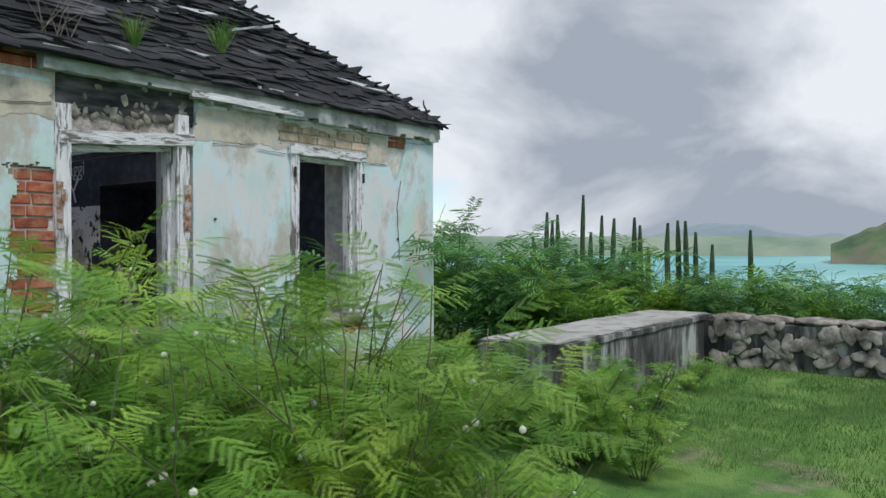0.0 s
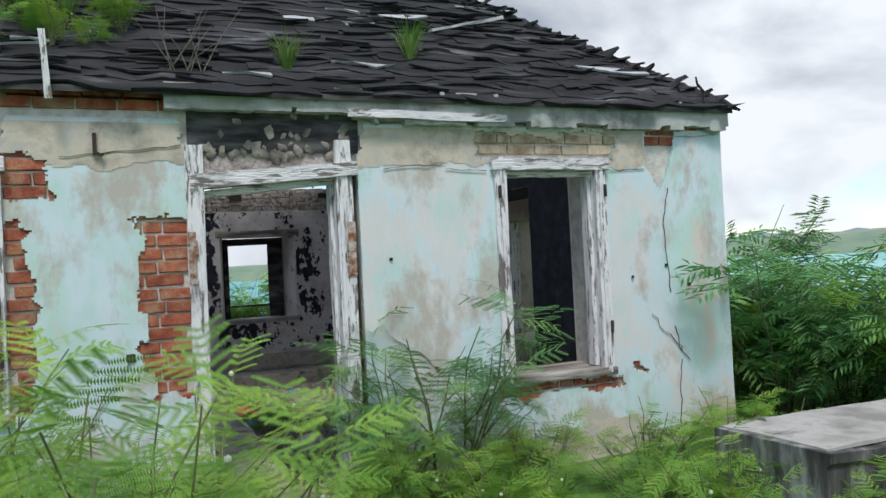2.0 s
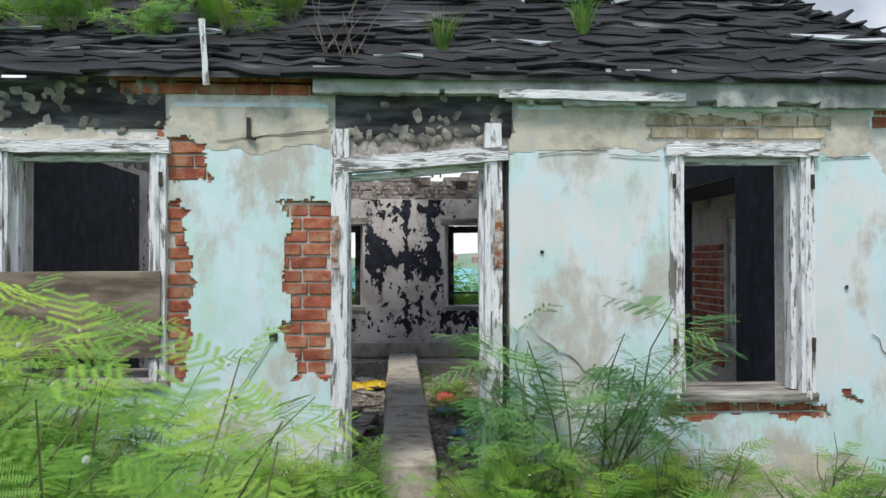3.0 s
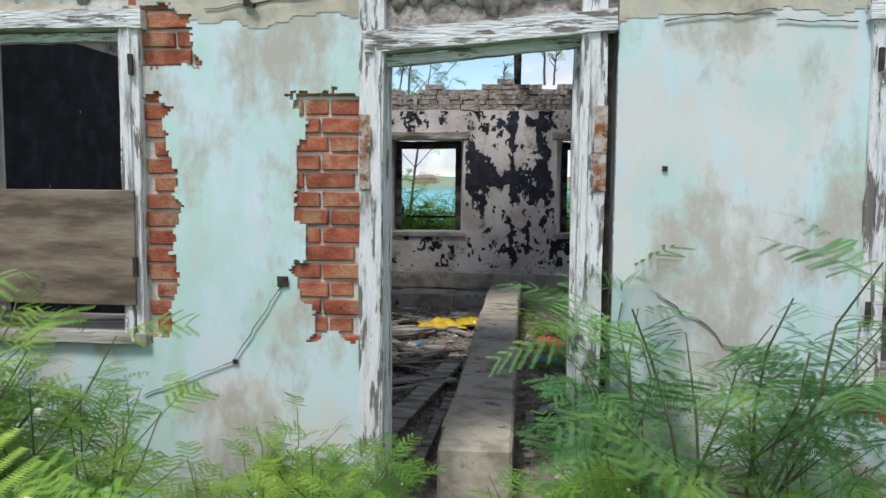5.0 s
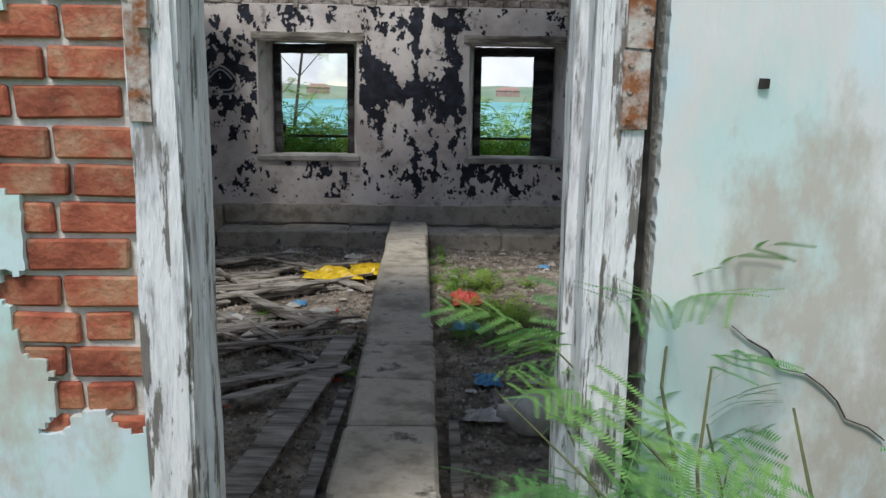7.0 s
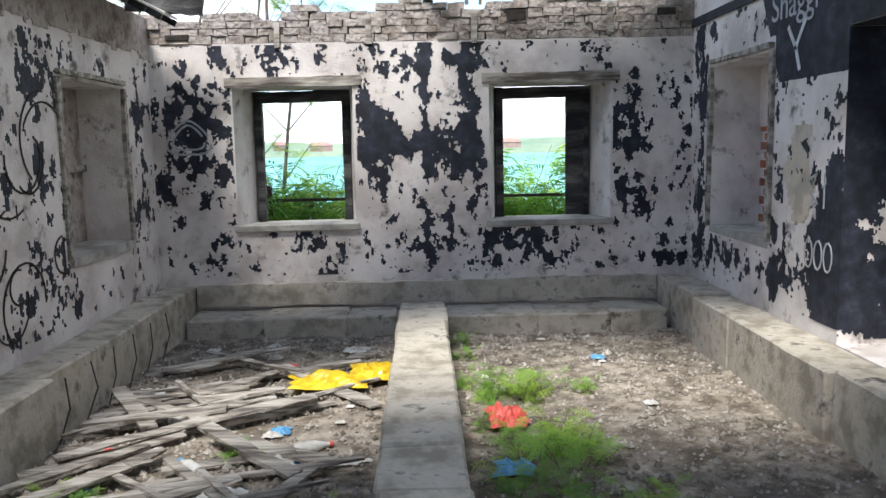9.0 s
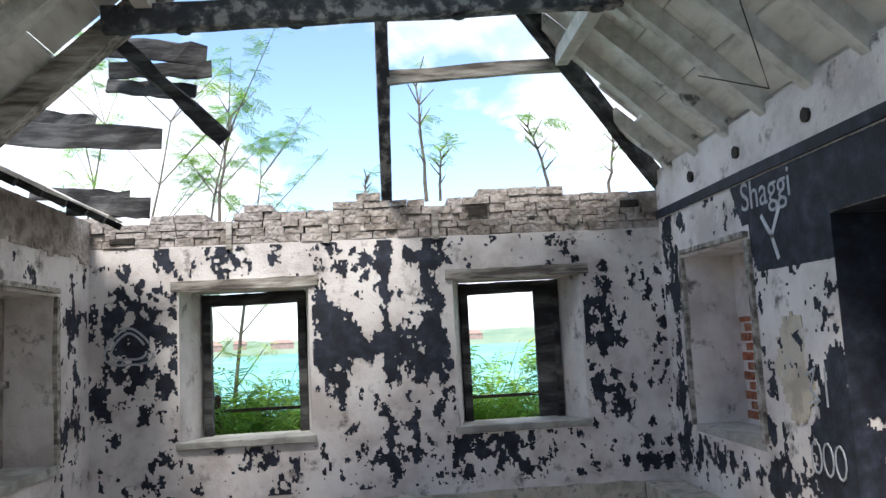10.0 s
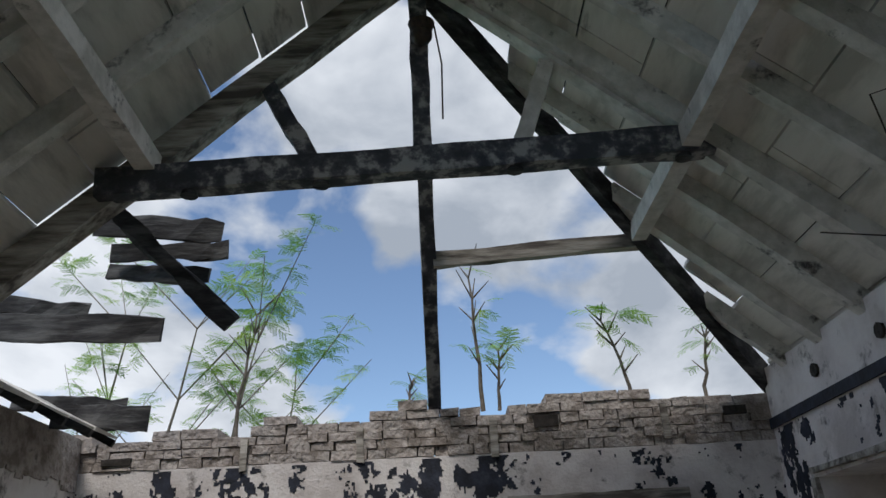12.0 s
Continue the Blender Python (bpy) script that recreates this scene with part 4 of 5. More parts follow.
rub = empty("rubble_wall", "crumbling dark rubble stone wall", "stone wall", kind="structure")
bm = bmesh.new()
stick(bm, (7.78, 2.7, 0.42), (7.55, -6.0, 0.38), 0.42, 0.66, worn=0.02, cuts=20)
part("core", bm, M_PARAPET, rub)
random.seed(21)
stones = []
for k in range(5):
    bm = bmesh.new()
    bmesh.ops.create_icosphere(bm, subdivisions=1, radius=1)
    for v in bm.verts:
        v.co *= 0.8 + 0.3 * random.random()
    me = bpy.data.meshes.new("stone")
    bm.to_mesh(me)
    bm.free()
    me.materials.append(M_STONE)
    for p in me.polygons:
        p.use_smooth = True
    stones.append(me)
for k in range(260):
    y = 2.55 - 6.5 * random.random()
    ob = new("stone", random.choice(stones))
    ob.parent = rub
    r = random.uniform(0.05, 0.12)
    ob.matrix_basis = Matrix.LocRotScale((7.545 + (y - 2.6) * 0.0264, y, random.uniform(0.3, 0.74)), Euler((random.random() * 6, 0.2, 0)), (0.014, r * 1.2, r * 0.7))
for k in range(16):
    ob = new("cap_stone", random.choice(stones))
    ob.parent = rub
    y = 2.4 - k * 0.38
    ob.matrix_basis = Matrix.LocRotScale((7.75 + (y - 2.6) * 0.0264, y, 0.77), Euler((0, 0, random.random() * 3)), (0.23, 0.24, 0.06))


# ---- plants ----
def frond(rng, L, pairs=7, fine=True):
    """A twice-pinnate leaf in its own frame (along x, up z): lists of vertices and faces."""
    vs, fs = [], []
    sag = rng.uniform(0.15, 0.5)

    def ax(t):
        return Vector((L * t, 0, L * (0.25 * t - sag * t * t)))

    for i in range(pairs):
        t = 0.22 + 0.78 * i / (pairs - 1)
        base = ax(t)
        pl = L * (0.46 - 0.20 * abs(t - 0.55)) * rng.uniform(0.85, 1.1)
        for sd in (1, -1):
            an = radians(rng.uniform(46, 60))
            d = Vector((math.cos(an), sd * math.sin(an), rng.uniform(-0.35, -0.05))).normalized()
            s = Vector((-d.y, d.x, 0)).normalized()
            if fine:
                m = 16
                for j in range(m):
                    c = base + d * pl * (j + 0.6) / m + Vector((0, 0, -0.12 * pl * (j / m) ** 2))
                    w = pl * 0.15 * (1 - 0.45 * abs(j / m - 0.4))
                    hh = pl * 0.021
                    k = len(vs)
                    vs += [c - s * w + d * hh * 1.1, c - d * hh, c + s * w + d * hh * 1.1, c + d * hh * 1.3]
                    fs.append((k, k + 1, k + 2, k + 3))
                k = len(vs)
                e, mid = base + d * pl + Vector((0, 0, -0.12 * pl)), base + d * pl * 0.5 + Vector((0, 0, -0.03 * pl))
                vs += [base - s * 0.004 * pl, base + s * 0.004 * pl, mid + s * 0.004 * pl, mid - s * 0.004 * pl, e]
                fs += [(k, k + 1, k + 2, k + 3), (k + 3, k + 2, k + 4)]
            else:
                k = len(vs)
                w = pl * 0.10
                e = base + d * pl + Vector((0, 0, -0.12 * pl))
                mid = base + d * pl * 0.5
                vs += [base, mid - s * w, e, mid + s * w]
                fs.append((k, k + 1, k + 2, k + 3))
    k = len(vs)
    for t in (0, 0.5, 1):
        vs += [ax(t) + Vector((0, 0.0022, 0)), ax(t) - Vector((0, 0.0022, 0))]
    fs += [(k, k + 1, k + 3, k + 2), (k + 2, k + 3, k + 5, k + 4)]
    return vs, fs


def shrub(name, seed, height, spread, n_stem, n_frond, L, fine, label, category="shrub", leaf=None, flowers=0, bare_low=0.25, stem_r=0.008):
    """A shrub of slim stems that carry feathery leaves, standing at the origin."""
    rng = random.Random(seed)
    thing = empty(name, label, category)
    bm = bmesh.new()
    lines = []
    for k in range(n_stem):
        a = rng.uniform(0, 6.283)
        out = spread * math.sqrt(rng.random())
        h = height * rng.uniform(0.6, 1.0)
        p0 = Vector((0.05 * math.cos(a), 0.05 * math.sin(a), -0.06))
        pts = []
        for i in range(7):
            t = i / 6
            pts.append(p0 + Vector((math.cos(a) * out * t ** 1.25, math.sin(a) * out * t ** 1.25, h * t)) + Vector((rng.uniform(-1, 1), rng.uniform(-1, 1), 0)) * 0.03 * t * height)
        tube(bm, pts, stem_r, stem_r * 0.3, 5)
        lines.append(pts)
        for b in range(2):
            i = rng.randint(2, 4)
            aa = a + rng.uniform(-1.6, 1.6)
            l = height * rng.uniform(0.2, 0.4)
            q = [pts[i] + Vector((math.cos(aa) * l * t * 0.8, math.sin(aa) * l * t * 0.8, l * t * 0.7)) for t in (0, 0.35, 0.7, 1)]
            tube(bm, q, stem_r * 0.5, stem_r * 0.2, 4)
            lines.append(q)
    part("stem", bm, M_STEM, thing)
    kinds = [frond(rng, 1.0, 6, fine) for _ in range(5)]
    vs, fs = [], []
    fl = bmesh.new()
    nfl = 0
    for k in range(n_frond):
        pts = rng.choice(lines)
        t = (bare_low + (1 - bare_low) * rng.random() ** 0.8) * (len(pts) - 1)
        i = min(int(t), len(pts) - 2)
        p = pts[i].lerp(pts[i + 1], t - i)
        m = Matrix.Translation(p) @ Euler((rng.uniform(-0.5, 0.5), rng.uniform(-0.75, 0.35), rng.uniform(0, 6.283))).to_matrix().to_4x4() @ Matrix.Scale(L * rng.uniform(0.6, 1.15), 4)
        v0, f0 = rng.choice(kinds)
        o = len(vs)
        vs += [tuple(m @ v) for v in v0]
        fs += [tuple(o + q for q in f) for f in f0]
        if nfl < flowers and t > 0.6 * (len(pts) - 1):
            bmesh.ops.create_icosphere(fl, subdivisions=1, radius=rng.uniform(0.007, 0.016), matrix=Matrix.Translation(p + Vector((rng.uniform(-0.05, 0.05), rng.uniform(-0.05, 0.05), 0.05))))
            nfl += 1
    raw("crown", vs, fs, leaf or M_LEAF, thing)["kind"] = "stuff"
    if nfl:
        part("blossom", fl, M_FLOWER, thing, "small round white flower heads")["kind"] = "stuff"
    else:
        fl.free()
    return thing


def put(thing, spots, group, rng):
    """Stands thing at the first spot and copies of it at the others; a spot is x, y, scale."""
    for i, (x, y, sc) in enumerate(spots):
        m = Matrix.LocRotScale((x, y, ground_z(x, y)), Euler((0, 0, rng.uniform(0, 6.283))), (sc, sc, sc * rng.uniform(0.92, 1.08)))
        if i:
            ob = copy_thing(thing, m)
        else:
            first = m
        tagged(thing, group=group)
    thing.matrix_basis = first
    for ob in scene.objects:
        if ob.parent is None and ob.name.startswith(thing.name + ".") and "group" not in ob:
            ob["group"] = group


rr = random.Random(4)
A = shrub("feathery_shrub", 1, 1.32, 0.62, 15, 430, 0.205, True, "bright green feathery shrub with white puff flowers", flowers=16)
B = shrub("feathery_shrub", 2, 1.15, 0.65, 14, 380, 0.20, True, "bushy green feathery shrub with small pale flower heads", flowers=10)
C = shrub("feathery_shrub", 3, 0.58, 0.42, 10, 130, 0.18, True, "low feathery green shrub at the wall foot", flowers=4)
D = shrub("slender_shrub", 4, 1.25, 0.36, 6, 105, 0.21, True, "slender blue-green feathery shrub beside the doorway", leaf=M_LEAFDARK, bare_low=0.35)
put(A, [(0.9, 2.2, 0.92), (1.7, 2.5, 0.95), (0.3, 2.9, 0.95), (1.25, 3.1, 1.0), (2.1, 2.05, 0.75), (0.5, 3.9, 1.0), (-0.4, 2.5, 0.95), (1.75, 1.75, 0.9), (2.0, 2.3, 0.9), (0.9, 2.8, 1.0), (1.3, 2.0, 0.82)], "shrubs before the facade", rr)
put(B, [(1.35, 3.7, 0.95), (1.85, 3.35, 0.85), (2.15, 2.9, 0.78), (0.6, 3.3, 1.0), (-0.3, 3.5, 1.1), (0.95, 4.25, 0.95), (1.65, 4.25, 0.72), (-0.9, 3.0, 1.1), (2.2, 1.6, 0.6), (4.3, 2.05, 0.55), (4.0, 2.35, 0.5), (-0.2, 4.3, 1.0), (2.55, 3.75, 0.5), (4.5, 2.38, 0.6), (4.42, 2.95, 0.65), (3.3, 3.95, 0.6), (2.35, 4.3, 0.62)], "shrubs before the facade", rr)
put(C, [(2.38, 4.72, 0.85), (3.38, 4.62, 0.9), (2.9, 4.1, 0.6), (2.1, 4.2, 0.85), (2.0, 3.7, 0.8), (2.12, 4.65, 0.8), (3.7, 4.35, 0.85), (3.6, 4.65, 0.55), (4.0, 4.0, 1.05), (4.4, 4.55, 0.85), (4.9, 4.2, 0.9), (5.4, 3.8, 0.9), (3.7, 3.7, 0.9), (5.8, 4.5, 0.8), (4.5, 3.5, 0.9),
        (3.95, 2.3, 0.7), (4.2, 2.2, 1.0), (4.8, 2.3, 0.85), (5.3, 2.25, 0.8), (4.1, 1.8, 0.75), (2.15, 3.15, 0.7), (6.2, 2.3, 0.6), (4.6, 1.9, 0.6), (4.35, 2.6, 0.9), (4.3, 2.95, 0.9), (4.75, 2.3, 0.8)], "low shrubs at the wall foot", rr)
put(D, [(3.74, 4.55, 1.28), (3.52, 4.66, 1.08), (4.05, 4.5, 0.72), (3.42, 4.5, 0.6)], "slender shrubs beside the doorway", rr)

# denser scrub behind the low walls and behind the house
E1 = shrub("scrub_bush", 7, 1.5, 1.0, 16, 430, 0.31, False, "dense green thorn scrub above the bay", leaf=M_LEAFDARK, bare_low=0.05)
E2 = shrub("scrub_bush", 8, 1.35, 0.9, 15, 400, 0.31, False, "dense bright green scrub above the bay", bare_low=0.05)
spots1, spots2 = [], []
for k in range(34):
    x, y = rr.uniform(7.2, 14.5), rr.uniform(3.7, 12)
    (spots1 if k % 3 == 0 else spots2).append((x, y, rr.uniform(0.75, 1.0) if x < 8.6 else rr.uniform(0.5, 0.72)))
for k in range(22):
    (spots1 if k % 2 else spots2).append((rr.uniform(8.6, 11.0), rr.uniform(-3.5, 4.4), rr.uniform(0.62, 0.85)))
spots1 += [(7.0, 5.2, 1.1), (7.4, 6.5, 1.25), (7.3, 4.2, 0.75), (8.2, 4.4, 0.8)]
for k in range(16):
    (spots1 if k % 3 == 0 else spots2).append((rr.uniform(-2, 8), rr.uniform(14.2, 18), rr.uniform(0.6, 0.95)))
spots2 += [(0.4, 13.6, 1.0), (1.5, 13.5, 1.05), (2.3, 13.7, 0.9), (3.4, 13.6, 1.0), (4.2, 13.7, 0.95), (5.2, 13.5, 1.0), (1.9, 14.1, 1.15), (3.8, 14.1, 1.05)]
put(E1, spots1, "scrub above the bay", rr)
put(E2, spots2, "scrub above the bay", rr)


def cactus(h, seed):
    rng = random.Random(seed)
    bm = bmesh.new()
    nr, ns = 7, 16
    rings = []
    for i in range(nr):
        t = i / (nr - 1)
        r = 0.05 * (1 - 0.25 * t) * (0.55 if i == nr - 1 else 1)
        rings.append([bm.verts.new((math.cos(k * 6.2832 / ns) * r * (1 if k % 2 else 0.78) + 0.05 * nz(t * 3, seed), math.sin(k * 6.2832 / ns) * r * (1 if k % 2 else 0.78), h * t)) for k in range(ns)])
    for a, b in zip(rings, rings[1:]):
        for k in range(ns):
            bm.faces.new((a[k], a[(k + 1) % ns], b[(k + 1) % ns], b[k]))
    bm.faces.new(rings[-1])
    bm.faces.new(rings[0][::-1])
    return bm


random.seed(33)
for side, top in ((8.5, 1.63), (9.3, 2.05), (10.0, 1.90), (10.6, 2.0), (11.8, 1.42), (12.1, 2.32), (13.6, 2.0), (14.2, 1.9), (15.1, 1.48), (15.9, 1.92), (16.5, 1.80), (18.2, 1.82), (19.2, 1.86), (19.7, 1.85), (20.3, 1.7), (21.3, 1.5), (24.0, 1.72), (9.0, 1.55), (12.6, 1.7), (17.0, 1.45)):
    dist = 12.5 + random.uniform(-0.8, 0.8)
    a = radians(50 + side)
    x, y = 0.42 + dist * math.sin(a), 0.11 + dist * math.cos(a)
    g = ground_z(x, y)
    ob = finish("column_cactus", cactus(top - g + 0.05, side), M_CACTUS, smooth=False)
    ob.matrix_basis = pose(x, y, g - 0.05, random.uniform(-2, 2), random.uniform(-3, 3), random.uniform(0, 90))
    tagged(ob, "tall ribbed grey-green column cactus among scrub", "cactus", "column cacti above the bay")

# saplings on the ruined wall and trees behind it
def sapling(seed, h, lean, label, crown=26, L=0.22):
    rng = random.Random(seed)
    t = empty("sapling", label, "sapling")
    bm = bmesh.new()
    pts = [Vector((lean * (i / 6) ** 1.5 + 0.035 * nz(i * 1.7, seed), 0.03 * nz(i * 1.3, seed + 9), h * i / 6)) for i in range(7)]
    tube(bm, pts, 0.012 + 0.006 * h, 0.007, 6)
    part("trunk", bm, M_TWIG, t)
    tips = []
    for i in (2, 3, 3, 4, 4, 4, 5, 5, 5, 6, 6, 6):
        a = rng.uniform(0, 6.283)
        l = h * rng.uniform(0.14, 0.34)
        q = [pts[i] + Vector((math.cos(a) * l * s * 0.75, math.sin(a) * l * s * 0.45, l * s * 0.8)) for s in (0, 0.5, 1)]
        bm = bmesh.new()
        tube(bm, q, 0.008, 0.003, 4)
        part("branch", bm, M_TWIG, t)
        tips.append(q)
    vs, fs = [], []
    for k in range(crown):
        q = rng.choice(tips)
        p = q[1].lerp(q[2], rng.random())
        v0, f0 = frond(rng, L * rng.uniform(0.6, 1.1), 7, True)
        m = Matrix.Translation(p) @ Euler((rng.uniform(-0.5, 0.5), rng.uniform(-0.6, 0.5), rng.uniform(0, 6.283))).to_matrix().to_4x4()
        o = len(vs)
        vs += [tuple(m @ v) for v in v0]
        fs += [tuple(o + c for c in f) for f in f0]
    if crown:
        raw("crown", vs, fs, M_LEAF, t)["kind"] = "stuff"
    return t


for x, zt, h, lean, c, sd in ((1.50, 2.80, 0.95, 0.12, 16, 41), (3.30, 2.93, 1.05, -0.05, 8, 42), (4.40, 2.96, 0.62, -0.15, 22, 43), (4.95, 2.95, 0.55, 0.1, 12, 44), (2.75, 2.86, 0.3, 0.02, 8, 45), (3.42, 2.93, 0.45, 0.03, 10, 46)):
    s_ = sapling(sd, h, lean, "thin wind-bent sapling rooted on the ruined wall", c)
    s_.location = (x, YB + 0.22, zt - 0.03)
    s_["group"] = "saplings on the wall top"
for x, y, h, lean, sd in ((0.2, 13.6, 3.9, 0.6, 51), (0.9, 13.4, 3.7, 0.5, 52), (-0.5, 14.0, 4.0, 0.5, 53), (1.2, 14.2, 3.4, 0.4, 54)):
    s_ = sapling(sd, h, lean, "slim thorn tree with sparse feathery foliage", 150, 0.22)
    s_.name = "thorn_tree"
    s_["category"] = "tree"
    s_["group"] = "trees behind the ruin"
    s_.location = (x, y, ground_z(x, y) - 0.05)


def tuft(seed, n_blade, h, label):
    rng = random.Random(seed)
    vs, fs = [], []
    for k in range(n_blade):
        a, b = rng.uniform(0, 6.283), rng.uniform(0.05, 0.6)
        hh = h * rng.uniform(0.5, 1.0)
        r = 0.03 * rng.random()
        p = Vector((r * math.cos(a), r * math.sin(a), -0.02))
        d = Vector((math.cos(a) * b, math.sin(a) * b, 1))
        s = Vector((-math.sin(a), math.cos(a), 0)) * 0.0035
        o = len(vs)
        vs += [tuple(p - s), tuple(p + s), tuple(p + d * hh * 0.6 + s), tuple(p + d * hh * 0.6 - s), tuple(p + Vector((d.x * 1.5, d.y * 1.5, 0.9)) * hh)]
        fs += [(o, o + 1, o + 2, o + 3), (o + 3, o + 2, o + 4)]
    return tagged(raw("grass_tuft", vs, fs, M_BLADE), label, "grass", "tufts on the roof")


for x, y, h in ((3.05, 5.15, 0.30), (3.95, 5.35, 0.36), (1.8, 5.6, 0.4), (0.9, 5.5, 0.3)):
    t_ = tuft(int(x * 100), 90, h, "green grass tuft growing out of the old roof")
    t_.location = (x, y, EZ + SL * (y - 4.90) + 0.02)
for x, y, sc in ((1.25, 5.25, 0.75), (1.75, 5.3, 0.75), (0.8, 5.3, 0.8), (0.3, 5.3, 0.9), (2.1, 5.5, 0.6), (1.5, 5.6, 0.8)):
    ob = copy_thing(C, Matrix.LocRotScale((x, y, EZ + SL * (y - 4.90)), Euler((0.5, 0, x * 5)), (sc, sc, sc * 0.8)))
    tagged(ob, "feathery shrub rooted on the old roof", "shrub", "shrubs on the roof")
twigs = empty("dead_shrub", "bare grey dead shrub standing on the roof edge", "dead shrub")
rng = random.Random(77)
for k in range(11):
    p = Vector((2.45 + rng.uniform(-0.12, 0.12), 5.05, 2.84))
    d = Vector((rng.uniform(-0.6, 0.6), rng.uniform(-0.1, 0.2), rng.uniform(0.25, 1.0)))
    l = rng.uniform(0.25, 0.6)
    twig = bmesh.new()
    tube(twig, [p, p + d * l * 0.5 + Vector((rng.uniform(-0.03, 0.03), 0, 0)), p + d * l], 0.004, 0.0018, 4)
    part("twig", twig, M_TWIG, twigs)


# lawn blades and weeds indoors
rng = random.Random(3)
vs, fs = [], []
for k in range(60000):
    x, y = rng.uniform(1.5, 7.5), rng.uniform(-1.2, 2.6)
    if frac(x * 0.55, y * 0.55, 0.3, 3) > 0.42:
        continue
    z = ground_z(x, y)
    a, h = rng.uniform(0, 6.283), rng.uniform(0.015, 0.05)
    o = len(vs)
    vs += [(x, y, z - 0.01), (x + 0.006 * math.cos(a), y + 0.006 * math.sin(a), z - 0.01), (x + 0.025 * math.sin(a * 3), y + 0.025 * math.cos(a * 3), z + h)]
    fs.append((o, o + 1, o + 2))
tagged(raw("grass_blades", vs, fs, M_BLADE), "short green lawn grass", "grass", kind="stuff")
W = shrub("weed_clump", 15, 0.20, 0.20, 9, 60, 0.10, True, "low green weed clump on the dirt floor", "weed", stem_r=0.003)
wl_spots = [(3.75, 9.75, 0.9), (3.3, 9.9, 0.8), (3.6, 9.2, 1.0), (3.25, 8.55, 0.9), (3.6, 8.85, 1.3), (3.13, 11.3, 0.8), (3.14, 10.3, 0.7), (2.5, 7.9, 0.5), (3.45, 9.95, 1.2), (3.40, 8.95, 1.2), (3.15, 10.9, 0.7), (3.55, 8.5, 0.9), (3.2, 9.4, 0.6), (3.85, 10.0, 0.6), (1.9, 9.0, 0.6), (3.9, 8.4, 0.8), (2.45, 8.3, 0.6), (1.2, 8.5, 0.8)]
for i, (x, y, sc) in enumerate(wl_spots):
    m = Matrix.LocRotScale((x, y, floor_z(x, y)), Euler((0, 0, i * 1.3)), (sc, sc, sc))
    if i:
        copy_thing(W, m)["group"] = "weeds on the floor"
W["group"] = "weeds on the floor"
W.matrix_basis = Matrix.LocRotScale((3.45, 9.95, floor_z(3.45, 9.95)), None, (1.2, 1.2, 1.2))

# ---- rubbish and rubble on the floor ----
rng = random.Random(8)
vs, fs = [], []
for k in range(14000):
    x, y = rng.uniform(0.8, 5.0), rng.uniform(5.6, 11.7)
    if 2.6 < x < 3.1:
        continue
    r = rng.uniform(0.005, 0.018) * (1.9 if rng.random() < 0.08 else 1)
    c = Vector((x, y, floor_z(x, y) + r * 0.3))
    o = len(vs)
    for d in ((1, 0, 0), (-1, 0, 0), (0, 1, 0), (0, -1, 0), (0, 0, 1), (0, 0, -1)):
        vs.append(tuple(c + Vector(d) * r * rng.uniform(0.6, 1.2)))
    fs += [(o + a, o + b, o + t) for t in (4, 5) for a, b in ((0, 2), (2, 1), (1, 3), (3, 0))]
tagged(raw("gravel", vs, fs, M_RUBBLE), "scattered gravel and broken stone on the floor", "gravel", kind="stuff")
random.seed(14)
for k in range(64):
    x, y = random.uniform(0.95, 2.3), random.uniform(7.0, 10.9)
    a = random.choice((0.5, 0.65, 0.9, 2.4, 0.3)) + random.uniform(-0.25, 0.25)
    l = random.uniform(0.35, 1.3)
    d = Vector((math.cos(a), math.sin(a), 0)) * l / 2
    z = floor_z(x, y) + 0.02 + 0.018 * (k % 4)
    bm = bmesh.new()
    p, q = Vector((x, y, z)) - d, Vector((x, y, z + random.uniform(-0.01, 0.05))) + d
    p.x, q.x = max(0.85, min(2.55, p.x)), max(0.85, min(2.55, q.x))
    stick(bm, p, q, random.uniform(0.025, 0.11), 0.018, worn=0.007, cuts=5)
    tagged(finish("broken_plank", bm, M_WOOD_H), "grey splintered plank lying on the dirt floor", "plank", "planks on the floor")
for p, q, w in (((2.18, 6.0, 0.08), (2.50, 8.3, 0.12), 0.15), ((1.55, 8.9, 0.1), (2.35, 7.9, 0.09), 0.05), ((2.50, 6.1, 0.06), (2.56, 7.5, 0.07), 0.06), ((3.12, 6.2, 0.06), (3.13, 7.1, 0.07), 0.05)):
    bm = bmesh.new()
    stick(bm, p, q, w, 0.025, worn=0.004, cuts=6)
    tagged(finish("broken_plank", bm, M_WOOD_H), "long grey board lying beside the floor beam", "plank", "planks on the floor")


def crumple(name, at, size, mat, label, category, seed):
    bm = bmesh.new()
    bmesh.ops.create_grid(bm, x_segments=18, y_segments=18, size=1)
    for v in bm.verts:
        x, y = v.co.x, v.co.y
        r = 1 + 0.35 * nz(math.atan2(y, x) * 2, seed)
        v.co = Vector((x * size[0] * r, y * size[1] * r, size[2] * 0.55 * max(0.0, 0.55 + 0.5 * frac(x * 2.1 + seed, y * 2.1, seed, 4)) * (1.15 - max(abs(x), abs(y)) ** 2)))
    ob = finish(name, bm, mat, smooth=False)
    ob.location = at
    return tagged(ob, label, category)


